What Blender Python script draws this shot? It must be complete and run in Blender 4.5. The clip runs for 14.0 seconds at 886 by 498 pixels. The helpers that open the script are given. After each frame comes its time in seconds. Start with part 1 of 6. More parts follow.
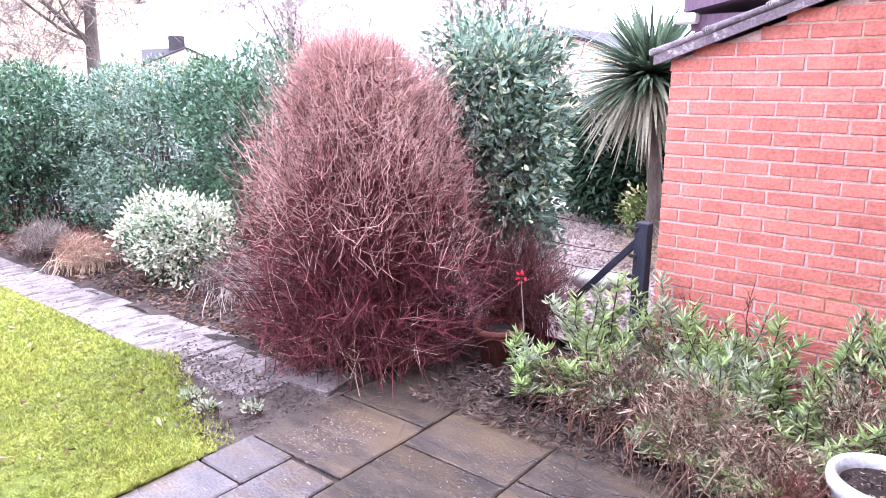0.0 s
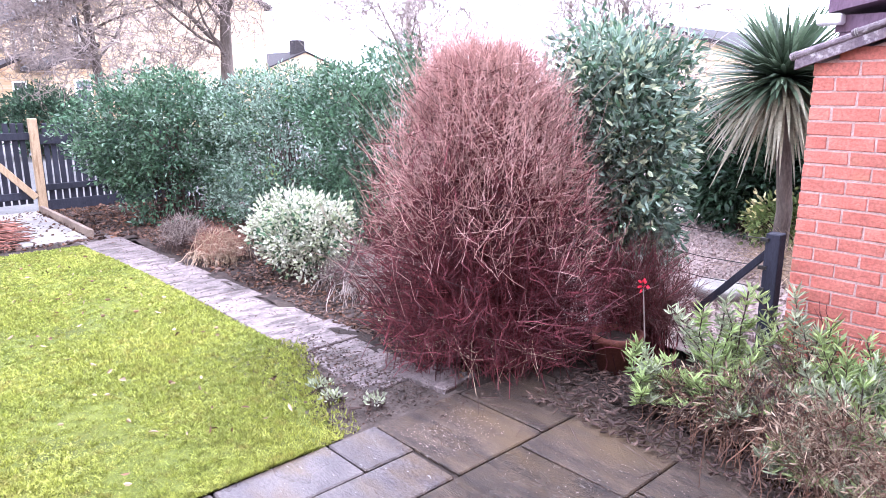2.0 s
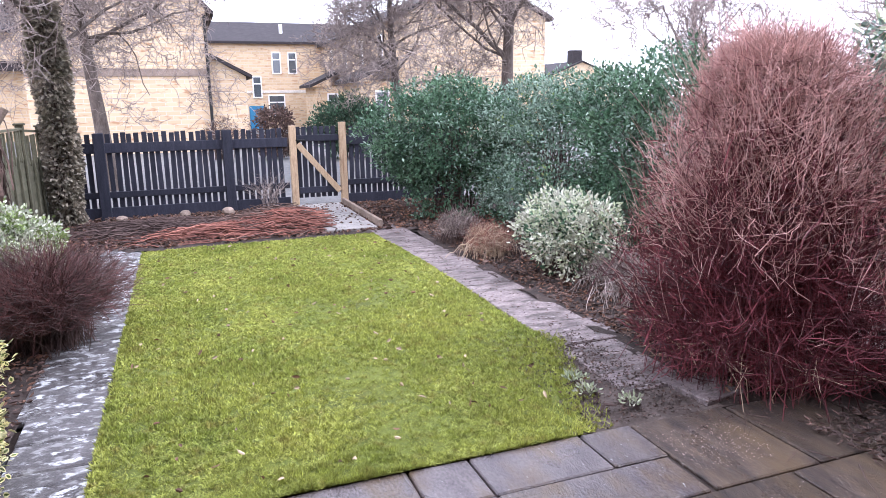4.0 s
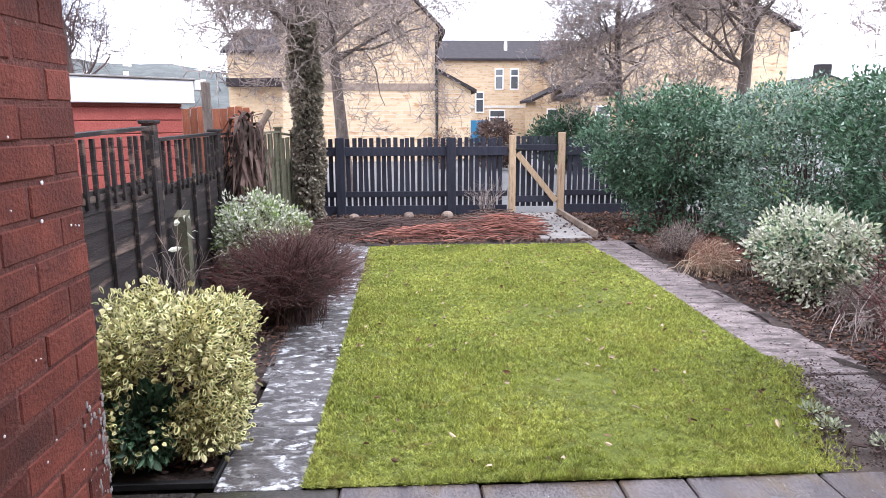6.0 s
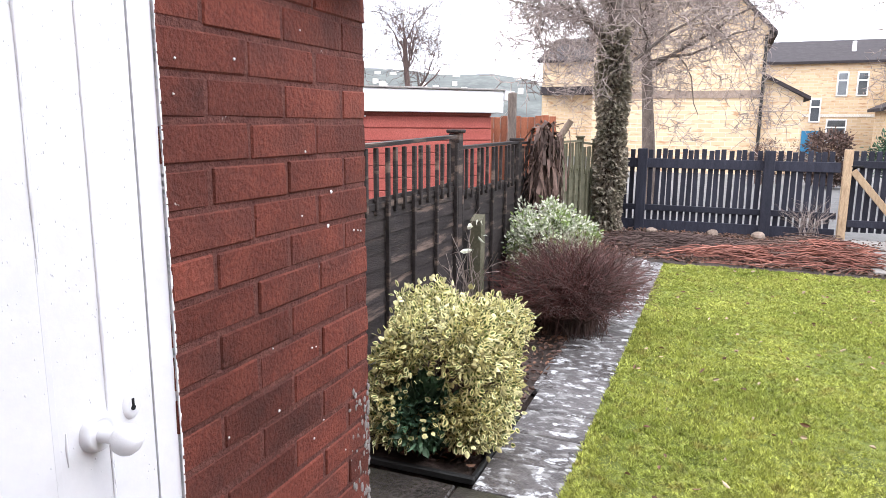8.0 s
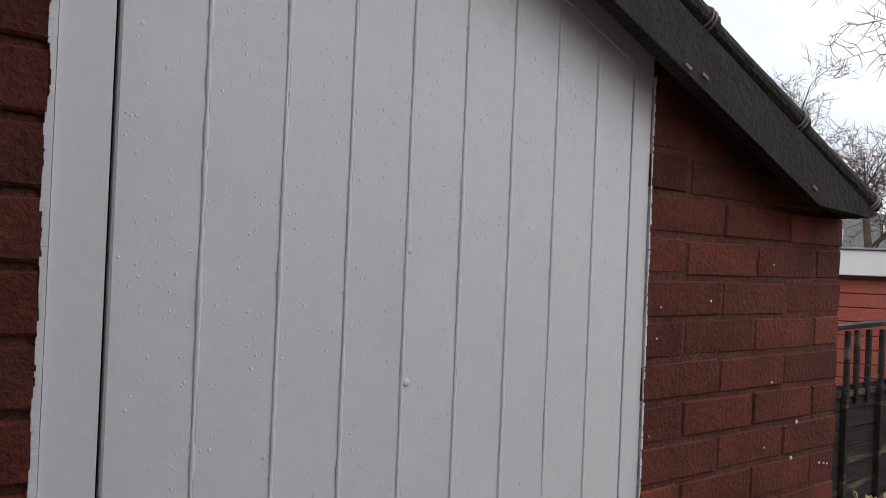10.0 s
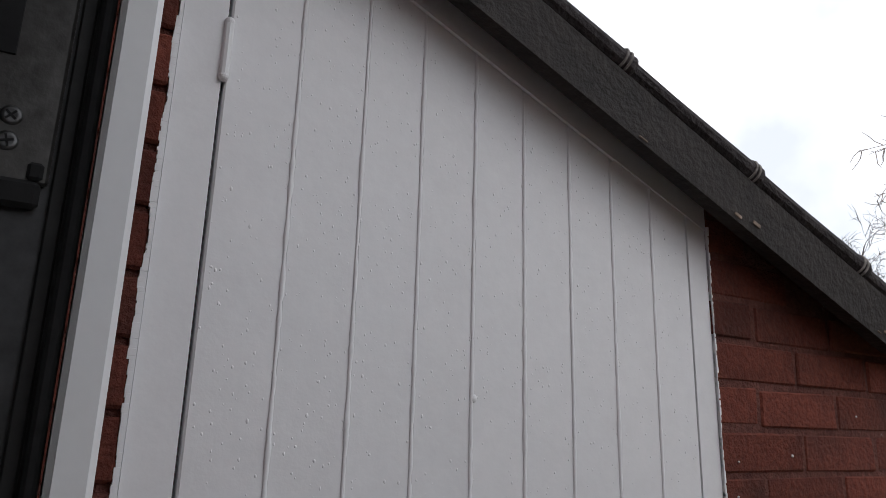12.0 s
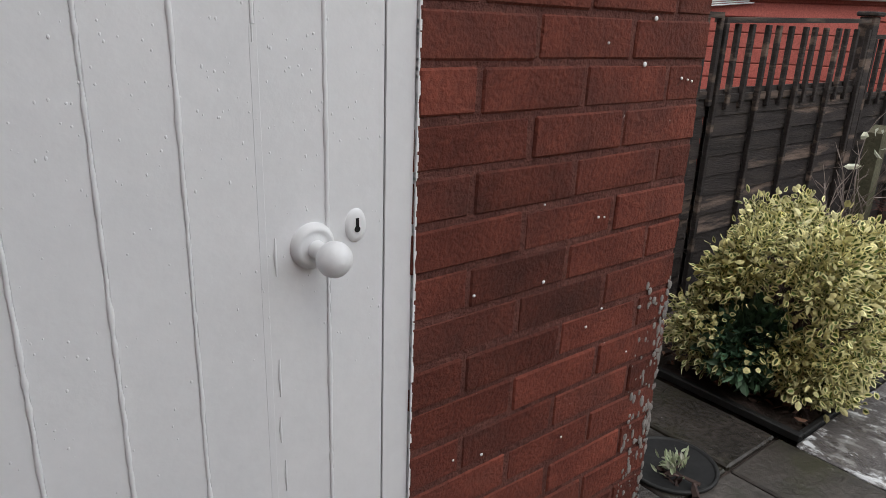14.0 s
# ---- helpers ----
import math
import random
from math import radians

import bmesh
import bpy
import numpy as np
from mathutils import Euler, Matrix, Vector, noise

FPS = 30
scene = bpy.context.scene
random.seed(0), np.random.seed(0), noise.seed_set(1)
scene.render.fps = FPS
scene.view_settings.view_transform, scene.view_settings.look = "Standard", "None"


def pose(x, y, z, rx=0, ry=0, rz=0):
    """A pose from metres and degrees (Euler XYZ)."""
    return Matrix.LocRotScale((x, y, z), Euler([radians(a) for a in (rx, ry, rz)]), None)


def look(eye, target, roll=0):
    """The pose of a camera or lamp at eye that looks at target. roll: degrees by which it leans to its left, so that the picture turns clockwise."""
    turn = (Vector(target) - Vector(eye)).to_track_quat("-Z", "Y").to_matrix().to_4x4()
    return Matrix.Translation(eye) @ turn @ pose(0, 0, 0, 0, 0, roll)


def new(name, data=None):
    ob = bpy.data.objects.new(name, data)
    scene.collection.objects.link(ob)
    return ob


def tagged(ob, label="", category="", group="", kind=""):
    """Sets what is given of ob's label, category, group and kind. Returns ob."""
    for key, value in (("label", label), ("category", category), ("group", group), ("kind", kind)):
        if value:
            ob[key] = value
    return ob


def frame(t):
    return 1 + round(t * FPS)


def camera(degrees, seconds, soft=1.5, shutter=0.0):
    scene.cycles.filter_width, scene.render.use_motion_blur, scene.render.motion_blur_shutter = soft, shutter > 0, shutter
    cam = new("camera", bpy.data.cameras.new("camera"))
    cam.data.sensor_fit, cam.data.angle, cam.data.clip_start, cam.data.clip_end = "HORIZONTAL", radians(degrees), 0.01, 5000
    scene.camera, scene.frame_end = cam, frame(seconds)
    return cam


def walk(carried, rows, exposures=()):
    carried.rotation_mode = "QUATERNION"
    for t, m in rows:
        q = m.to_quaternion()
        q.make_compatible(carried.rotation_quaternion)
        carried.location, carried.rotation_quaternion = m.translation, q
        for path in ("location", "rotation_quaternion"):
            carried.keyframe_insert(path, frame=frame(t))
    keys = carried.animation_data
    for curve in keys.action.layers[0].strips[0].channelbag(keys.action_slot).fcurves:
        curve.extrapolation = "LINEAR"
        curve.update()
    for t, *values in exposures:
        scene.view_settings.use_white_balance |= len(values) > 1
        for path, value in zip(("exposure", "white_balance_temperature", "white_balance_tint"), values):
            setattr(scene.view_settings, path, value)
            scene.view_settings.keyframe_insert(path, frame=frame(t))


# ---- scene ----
cam = camera(65.5, 14.0, soft=0.5)
PATH = [
    (0, (1.578, 0.955, 1.713), (0.364, 2.475, 1.248), 0.1),
    (0.5, (1.568, 0.944, 1.714), (0.354, 2.464, 1.252), 0.0),
    (1, (1.555, 0.917, 1.73), (0.339, 2.435, 1.265), 0.1),
    (1.5, (1.538, 0.876, 1.741), (0.276, 2.355, 1.273), 0.0),
    (2, (1.542, 0.847, 1.737), (0.108, 2.163, 1.276), -0.1),
    (2.5, (1.553, 0.839, 1.734), (-0.06, 1.932, 1.28), -0.1),
    (3, (1.572, 0.818, 1.699), (-0.151, 1.735, 1.262), 0.2),
    (3.2, (1.587, 0.828, 1.7), (-0.163, 1.691, 1.261), -0.1),
    (5.5, (1.598, 0.708, 1.546), (-0.343, 1.004, 1.167), -0.3),
    (6, (1.576, 0.724, 1.55), (-0.386, 0.826, 1.174), -0.2),
    (6.5, (1.543, 0.737, 1.564), (-0.419, 0.624, 1.192), 0.0),
    (7, (1.494, 0.788, 1.568), (-0.437, 0.423, 1.2), -0.0),
    (7.5, (1.456, 0.817, 1.564), (-0.441, 0.296, 1.201), 0.2),
    (8, (1.506, 0.81, 1.576), (-0.32, 0.075, 1.219), 0.4),
    (8.5, (1.575, 0.793, 1.609), (-0.067, -0.290, 1.247), 1.1),
    (9, (1.608, 0.787, 1.658), (0.236, -0.624, 1.299), 1.1),
    (11.3, (1.687, 0.845, 1.815), (0.722, -0.848, 2.294), 1.4),
    (11.5, (1.696, 0.847, 1.813), (0.746, -0.841, 2.312), 1.4),
    (12, (1.659, 0.814, 1.720), (0.722, -0.882, 2.219), 1.6),
    (12.5, (1.628, 0.788, 1.644), (0.677, -0.938, 1.989), 1.8),
    (13, (1.533, 0.804, 1.550), (0.493, -0.892, 1.350), 2.7),
    (13.5, (1.403, 0.786, 1.453), (0.247, -0.767, 0.952), 2.5),
    (14, (1.214, 0.747, 1.413), (0.026, -0.731, 0.777), 2.2),
]
walk(cam, [(t, look(eye, target, roll)) for t, eye, target, roll in PATH],
     exposures=[(0, 2.35, 5500, 27), (2, 2.15, 5500, 26), (3, 1.65, 5500, 24), (5.5, 1.25, 5800, 18), (7.5, 1.35, 5800, 14.5), (8, 1.45, 6100, 14), (8.5, 0.98, 6200, 11), (9, 0.2, 6300, 11), (11.3, -0.25, 6350, 12), (12.5, -0.2, 6300, 11), (13, -0.32, 6300, 11), (13.5, -0.12, 6350, 10), (14, 0.3, 6400, 9)])

# ---------------------------------------------------------------- light
world = bpy.data.worlds.new("overcast")
scene.world = world
world.use_nodes = True
wn, wl = world.node_tree.nodes, world.node_tree.links
wn.clear()
sky = wn.new("ShaderNodeTexSky")
sky.sky_type, sky.sun_disc = "NISHITA", False
sky.sun_elevation, sky.sun_rotation = radians(32), radians(150)
sky.dust_density, sky.air_density = 4.0, 1.2
gain = wn.new("ShaderNodeVectorMath")
gain.operation = "SCALE"
gain.inputs[3].default_value = 0.10
wl.new(sky.outputs[0], gain.inputs[0])
tco = wn.new("ShaderNodeTexCoord")
cloud = wn.new("ShaderNodeTexNoise")
cloud.inputs["Scale"].default_value, cloud.inputs["Detail"].default_value = 3.2, 6
wl.new(tco.outputs["Generated"], cloud.inputs["Vector"])
cramp = wn.new("ShaderNodeValToRGB")
cramp.color_ramp.elements[0].position, cramp.color_ramp.elements[0].color = 0.35, (0.58, 0.60, 0.63, 1)
cramp.color_ramp.elements[1].position, cramp.color_ramp.elements[1].color = 0.62, (1.0, 1.0, 1.0, 1)
wl.new(cloud.outputs[0], cramp.inputs[0])
wmix = wn.new("ShaderNodeMix")
wmix.data_type = "RGBA"
wmix.inputs[0].default_value = 0.85
wl.new(gain.outputs[0], wmix.inputs[6])
wl.new(cramp.outputs[0], wmix.inputs[7])
wbg = wn.new("ShaderNodeBackground")
wbg.inputs[1].default_value = 2.0
wl.new(wmix.outputs[2], wbg.inputs[0])
wout = wn.new("ShaderNodeOutputWorld")
wl.new(wbg.outputs[0], wout.inputs[0])
sun = new("sun", bpy.data.lights.new("sun", "SUN"))
sun.data.energy, sun.data.angle, sun.data.color = 1.2, radians(30), (1.0, 0.96, 0.9)
sun.matrix_world = look((6, 18, 20), (0, 4, 0))


# ---------------------------------------------------------------- materials
def ramp_colour(t, a, b, fac):
    m = t.nodes.new("ShaderNodeMix")
    m.data_type = "RGBA"
    m.inputs[6].default_value, m.inputs[7].default_value = (*a, 1), (*b, 1)
    t.links.new(fac, m.inputs[0])
    return m


def surface(name, a, b, scale=6.0, rough=0.8, bump=0.3, fine=60.0, vary=0.0, by="", metal=0.0,
            stain=None, stain_scale=1.5, stain_at=(0.55, 0.68), spec=0.3, stretch=(1, 1, 1), wet=0.0, sheer=0.0, spots=None, spot_at=(0.62, 0.66), spot_scale=14.0, grain=0.26):
    """Two colours mixed by noise at two scales, an optional stain and spots, and brightness that differs from piece to piece."""
    m = bpy.data.materials.new(name)
    m.use_nodes = True
    t = m.node_tree
    bsdf = t.nodes["Principled BSDF"]
    co = t.nodes.new("ShaderNodeTexCoord")
    mp = t.nodes.new("ShaderNodeMapping")
    mp.inputs["Scale"].default_value = stretch
    src = co.outputs["Object"]
    if by == "object":
        info = t.nodes.new("ShaderNodeObjectInfo")
        add = t.nodes.new("ShaderNodeVectorMath")
        add.operation = "MULTIPLY_ADD"
        add.inputs[1].default_value = (37, 53, 71)
        t.links.new(info.outputs["Random"], add.inputs[0])
        t.links.new(co.outputs["Object"], add.inputs[2])
        src = add.outputs[0]
    t.links.new(src, mp.inputs[0])

    def noise_at(s, detail=4.0, r=0.6):
        n = t.nodes.new("ShaderNodeTexNoise")
        n.inputs["Scale"].default_value, n.inputs["Detail"].default_value, n.inputs["Roughness"].default_value = s, detail, r
        t.links.new(mp.outputs[0], n.inputs["Vector"])
        return n.outputs[0]

    def sharp(fac, lo, hi):
        r = t.nodes.new("ShaderNodeMapRange")
        r.inputs[1].default_value, r.inputs[2].default_value = lo, hi
        t.links.new(fac, r.inputs[0])
        return r.outputs[0]

    big, small = noise_at(scale), noise_at(fine)
    col = ramp_colour(t, a, b, sharp(big, 0.3, 0.7)).outputs[2]
    g = t.nodes.new("ShaderNodeMix")
    g.data_type, g.blend_type = "RGBA", "MULTIPLY"
    g.inputs[0].default_value = 1.0
    t.links.new(col, g.inputs[6])
    t.links.new(ramp_colour(t, (1 - grain,) * 3, (1 + grain,) * 3, sharp(small, 0.3, 0.7)).outputs[2], g.inputs[7])
    col = g.outputs[2]
    if stain:
        s = ramp_colour(t, (0, 0, 0), stain, sharp(noise_at(stain_scale, 6), *stain_at))
        t.links.new(col, s.inputs[6])
        col = s.outputs[2]
    if spots:
        s = ramp_colour(t, (0, 0, 0), spots, sharp(noise_at(spot_scale, 5, 0.7), *spot_at))
        t.links.new(col, s.inputs[6])
        col = s.outputs[2]
    if vary:
        if by == "object":
            rnd = info.outputs["Random"]
        else:
            geo = t.nodes.new("ShaderNodeNewGeometry")
            rnd = geo.outputs["Random Per Island"]
        r = t.nodes.new("ShaderNodeMapRange")
        r.inputs[3].default_value, r.inputs[4].default_value = 1 - vary, 1 + vary
        t.links.new(rnd, r.inputs[0])
        h = t.nodes.new("ShaderNodeHueSaturation")
        t.links.new(r.outputs[0], h.inputs["Value"])
        t.links.new(col, h.inputs["Color"])
        col = h.outputs[0]
    t.links.new(col, bsdf.inputs["Base Color"])
    bsdf.inputs["Roughness"].default_value = rough
    bsdf.inputs["Metallic"].default_value = metal
    bsdf.inputs["Specular IOR Level"].default_value = spec
    if wet:
        w = t.nodes.new("ShaderNodeMapRange")
        w.inputs[1].default_value, w.inputs[2].default_value = 0.35, 0.6
        w.inputs[3].default_value, w.inputs[4].default_value = rough, wet
        t.links.new(noise_at(1.3, 3), w.inputs[0])
        t.links.new(w.outputs[0], bsdf.inputs["Roughness"])
    if bump:
        bp = t.nodes.new("ShaderNodeBump")
        bp.inputs["Strength"].default_value, bp.inputs["Distance"].default_value = bump, 0.01
        mix = t.nodes.new("ShaderNodeMath")
        mix.operation = "ADD"
        t.links.new(big, mix.inputs[0])
        t.links.new(small, mix.inputs[1])
        t.links.new(mix.outputs[0], bp.inputs["Height"])
        t.links.new(bp.outputs[0], bsdf.inputs["Normal"])
    if sheer:
        tr = t.nodes.new("ShaderNodeBsdfTranslucent")
        t.links.new(col, tr.inputs[0])
        ms = t.nodes.new("ShaderNodeMixShader")
        ms.inputs[0].default_value = sheer
        t.links.new(bsdf.outputs[0], ms.inputs[1])
        t.links.new(tr.outputs[0], ms.inputs[2])
        t.links.new(ms.outputs[0], t.nodes["Material Output"].inputs[0])
    return m


def leaf(name, a, b, vary=0.45, rough=0.55, spec=0.3, sheer=0.25):
    return surface(name, a, b, 3.0, rough, 0.0, 40, vary, "", spec=spec, sheer=sheer)


M = dict(
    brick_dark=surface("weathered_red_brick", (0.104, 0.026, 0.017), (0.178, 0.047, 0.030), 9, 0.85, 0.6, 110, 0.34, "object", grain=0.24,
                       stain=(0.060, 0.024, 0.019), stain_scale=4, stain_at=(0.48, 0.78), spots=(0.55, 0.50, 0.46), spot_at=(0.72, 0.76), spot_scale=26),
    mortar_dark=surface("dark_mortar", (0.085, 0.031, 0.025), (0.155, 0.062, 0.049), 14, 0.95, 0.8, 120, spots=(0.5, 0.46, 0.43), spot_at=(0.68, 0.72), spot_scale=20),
    brick_light=surface("orange_red_brick", (0.52, 0.160, 0.120), (0.62, 0.228, 0.172), 8, 0.85, 0.55, 60, 0.13, "object",
                        stain=(0.50, 0.26, 0.15), stain_scale=3, stain_at=(0.62, 0.8)),
    mortar_light=surface("pale_mortar", (0.48, 0.32, 0.285), (0.60, 0.45, 0.41), 14, 0.95, 0.5, 120, stain=(0.40, 0.27, 0.15), stain_scale=1.5),
    buff=None,
    white_paint=surface("white_gloss_paint", (0.79, 0.795, 0.81), (0.83, 0.83, 0.84), 5, 0.36, 0.06, 36, 0.015, "object", spec=0.45, grain=0.02,
                        spots=(0.80, 0.80, 0.81), spot_scale=70, spot_at=(0.68, 0.72)),
    upvc=surface("white_plastic", (0.72, 0.72, 0.73), (0.76, 0.76, 0.76), 4, 0.3, 0.01, 90, spec=0.5, grain=0.02),
    dark_gap=surface("dark_gap", (0.010, 0.010, 0.011), (0.02, 0.02, 0.02), 6, 0.9, 0.0),
    screw_steel=surface("bright_screw_steel", (0.07, 0.07, 0.07), (0.12, 0.12, 0.12), 9, 0.4, 0.05, 120, metal=0.9),
    steel=surface("zinc_steel", (0.050, 0.048, 0.046), (0.085, 0.082, 0.078), 9, 0.42, 0.05, 120, metal=0.7),
    # the inner jamb's plastic, with the doorway's shade put into its base colour
    shaded_jamb_plastic=surface("shaded_jamb_plastic", (0.035, 0.037, 0.038), (0.05, 0.05, 0.052), 5, 0.45, 0.03, 80),
    barge=surface("old_dark_brown_paint", (0.013, 0.010, 0.009), (0.030, 0.023, 0.020), 14, 0.7, 0.5, 70, grain=0.3),
    roof_dark=surface("dark_weathered_tile", (0.026, 0.022, 0.023), (0.055, 0.047, 0.048), 10, 0.8, 0.6, 80, 0.2, "object", spots=(0.30, 0.29, 0.27), spot_at=(0.66, 0.72), spot_scale=12),
    roof_purple=surface("lichened_tile", (0.13, 0.10, 0.12), (0.22, 0.18, 0.19), 10, 0.85, 0.6, 80, 0.2, "object", spots=(0.42, 0.38, 0.38), spot_at=(0.55, 0.66), spot_scale=14),
    slab=surface("sandstone_flag", (0.068, 0.056, 0.060), (0.125, 0.105, 0.102), 3.5, 0.55, 0.55, 45, 0.22, "object", stain=(0.11, 0.072, 0.032),
                 stain_scale=2.2, stain_at=(0.45, 0.75), wet=0.16, spec=0.5, spots=(0.34, 0.33, 0.33), spot_at=(0.66, 0.70), spot_scale=22, stretch=(1.0, 2.0, 1), grain=0.4),
    slab_brown=surface("brown_riven_flag", (0.030, 0.022, 0.020), (0.105, 0.074, 0.052), 4.5, 0.55, 1.0, 42, 0.22, "object", stain=(0.105, 0.070, 0.038),
                       stain_scale=1.7, stain_at=(0.47, 0.7), wet=0.27, spec=0.38, spots=(0.27, 0.24, 0.22), spot_at=(0.65, 0.69), spot_scale=20, stretch=(1.0, 3.2, 1), grain=0.6),
    slab_damp=surface("damp_dark_flag", (0.026, 0.023, 0.021), (0.058, 0.050, 0.044), 3.5, 0.5, 0.5, 45, 0.2, "object", stain=(0.035, 0.036, 0.020), stain_scale=3, stain_at=(0.5, 0.7),
                      wet=0.2, spec=0.45, spots=(0.24, 0.23, 0.22), spot_at=(0.69, 0.72), spot_scale=20, grain=0.4),
    slab_path=surface("pinkish_flag", (0.135, 0.108, 0.106), (0.25, 0.205, 0.195), 5, 0.75, 0.9, 45, 0.25, "object", stain=(0.075, 0.060, 0.055),
                      stain_scale=4.5, stain_at=(0.46, 0.62), spots=(0.33, 0.285, 0.28), spot_scale=12, spot_at=(0.6, 0.66), wet=0.5, spec=0.3, stretch=(2.6, 1.0, 1), grain=0.5),
    slab_lichen=surface("lichened_flag", (0.055, 0.050, 0.050), (0.105, 0.096, 0.094), 4, 0.55, 0.4, 70, 0.15, "object",
                        wet=0.22, spec=0.45, spots=(0.52, 0.53, 0.54), spot_at=(0.55, 0.62), spot_scale=9, stretch=(1.8, 1.1, 1), stain=(0.22, 0.215, 0.21), stain_scale=12, stain_at=(0.52, 0.62), grain=0.45),
    concrete=surface("pale_concrete", (0.21, 0.195, 0.185), (0.31, 0.29, 0.27), 4, 0.8, 0.4, 80, 0.1, "object", stain=(0.2, 0.18, 0.16), stain_scale=3),
    soil=surface("dark_soil", (0.026, 0.019, 0.016), (0.056, 0.041, 0.034), 5, 0.95, 0.9, 60, stain=(0.09, 0.06, 0.055), stain_scale=6, spots=(0.16, 0.13, 0.12), spot_at=(0.66, 0.7), spot_scale=40),
    turf=surface("turf", (0.075, 0.095, 0.014), (0.14, 0.16, 0.024), 12.0, 0.9, 0.9, 90, stain=(0.05, 0.055, 0.016), stain_scale=2.2, stain_at=(0.5, 0.8)),
    grass=surface("grass_blade", (0.208, 0.252, 0.046), (0.390, 0.408, 0.090), 1.4, 0.6, 0.0, 26, 0.42, sheer=0.25, stain=(0.27, 0.25, 0.06), stain_scale=9.0, stain_at=(0.54, 0.68), grain=0.34),
    soil_crumb=surface("crumbly_soil", (0.075, 0.058, 0.050), (0.145, 0.115, 0.100), 7, 0.95, 1.0, 55, stain=(0.05, 0.038, 0.033), stain_scale=4, spots=(0.26, 0.22, 0.20), spot_at=(0.62, 0.68), spot_scale=45),
    gravel=surface("pinkish_gravel", (0.27, 0.20, 0.18), (0.52, 0.42, 0.39), 30, 0.9, 0.8, 110, 0.35),
    gravel_bed=surface("gravel_bed", (0.22, 0.165, 0.15), (0.40, 0.32, 0.29), 40, 0.9, 0.9, 140),
    fence_black=surface("blue_black_fence_paint", (0.018, 0.019, 0.030), (0.032, 0.033, 0.048), 6, 0.7, 0.3, 50, 0.25, "object", stretch=(3, 3, 0.6)),
    fence_brown=surface("dark_stained_fence", (0.014, 0.011, 0.011), (0.034, 0.027, 0.025), 6, 0.8, 0.5, 60, 0.25, "object",
                        stain=(0.14, 0.10, 0.08), stain_scale=3, stretch=(0.5, 2, 4)),
    fence_mossy=surface("mossy_fence", (0.075, 0.075, 0.045), (0.13, 0.12, 0.08), 6, 0.85, 0.5, 60, 0.2, "object"),
    fence_red=surface("orange_brown_fence", (0.26, 0.085, 0.045), (0.36, 0.13, 0.07), 5, 0.8, 0.3, 60, 0.25, "object", stretch=(3, 3, 0.5)),
    timber=surface("pale_new_timber", (0.40, 0.28, 0.17), (0.52, 0.39, 0.26), 5, 0.7, 0.25, 60, 0.12, "object", stretch=(4, 4, 0.5), stain=(0.30, 0.19, 0.11), stain_scale=5),
    timber_old=surface("grey_old_timber", (0.20, 0.15, 0.12), (0.32, 0.25, 0.20), 5, 0.85, 0.4, 60, 0.2, "object"),
    shed_red=surface("red_shed_board", (0.30, 0.070, 0.054), (0.37, 0.095, 0.074), 4, 0.6, 0.1, 60, 0.08, "object"),
    tile_far=surface("far_roof_tile", (0.022, 0.018, 0.020), (0.040, 0.034, 0.036), 3, 0.9, 0.2, 20, stretch=(1, 1, 4)),
    glass=surface("window_glass", (0.05, 0.06, 0.07), (0.09, 0.10, 0.11), 2, 0.08, 0.0, 30, spec=0.8),
    blue=surface("blue_door_paint", (0.03, 0.16, 0.30), (0.04, 0.20, 0.36), 3, 0.5, 0.0),
    purple=surface("purple_brown_cladding", (0.14, 0.085, 0.13), (0.19, 0.12, 0.17), 5, 0.6, 0.2, 60, 0.1, "object", stretch=(1, 1, 0.4)),
    bark=surface("grey_brown_bark", (0.085, 0.068, 0.058), (0.185, 0.152, 0.132), 12, 0.95, 0.8, 60, stretch=(1, 1, 0.3)),
    twig=surface("pale_twig", (0.19, 0.155, 0.14), (0.38, 0.315, 0.285), 3, 0.9, 0.0, 20, 0.3),
    twig_dark=surface("dark_twig", (0.060, 0.040, 0.036), (0.11, 0.075, 0.065), 3, 0.9, 0.0, 20, 0.3),
    dogwood=surface("dogwood_stem", (0.040, 0.009, 0.013), (0.205, 0.048, 0.058), 5.0, 0.6, 0.0, 14, 0.6, spec=0.3),
    dogwood_tip=surface("dogwood_tip", (0.33, 0.165, 0.145), (0.60, 0.40, 0.35), 1.6, 0.6, 0.0, 14, 0.4),
    spirea=surface("brown_red_twig", (0.055, 0.022, 0.020), (0.145, 0.055, 0.048), 2, 0.7, 0.0, 14, 0.45),
    cut_stem=surface("cut_red_stem", (0.13, 0.048, 0.036), (0.27, 0.112, 0.080), 2, 0.7, 0.0, 14, 0.45),
    straw=surface("dry_straw", (0.34, 0.25, 0.17), (0.50, 0.39, 0.28), 2, 0.8, 0.0, 14, 0.35),
    dead_leaf=surface("dead_leaf", (0.10, 0.055, 0.038), (0.24, 0.13, 0.085), 3, 0.8, 0.0, 30, 0.5, sheer=0.1),
    litter=surface("leaf_litter", (0.06, 0.038, 0.032), (0.16, 0.105, 0.085), 3, 0.9, 0.0, 30, 0.6),
    terracotta=surface("terracotta", (0.12, 0.040, 0.030), (0.18, 0.065, 0.046), 6, 0.75, 0.2, 60, stain=(0.10, 0.04, 0.03), stain_scale=4),
    glaze=surface("white_glaze", (0.62, 0.62, 0.63), (0.72, 0.72, 0.72), 4, 0.25, 0.03, 60, spec=0.5),
    black_plastic=surface("black_planter", (0.012, 0.012, 0.012), (0.022, 0.022, 0.022), 5, 0.6, 0.1),
    red_petal=leaf("red_petal", (0.62, 0.02, 0.05), (0.75, 0.05, 0.08), 0.2),
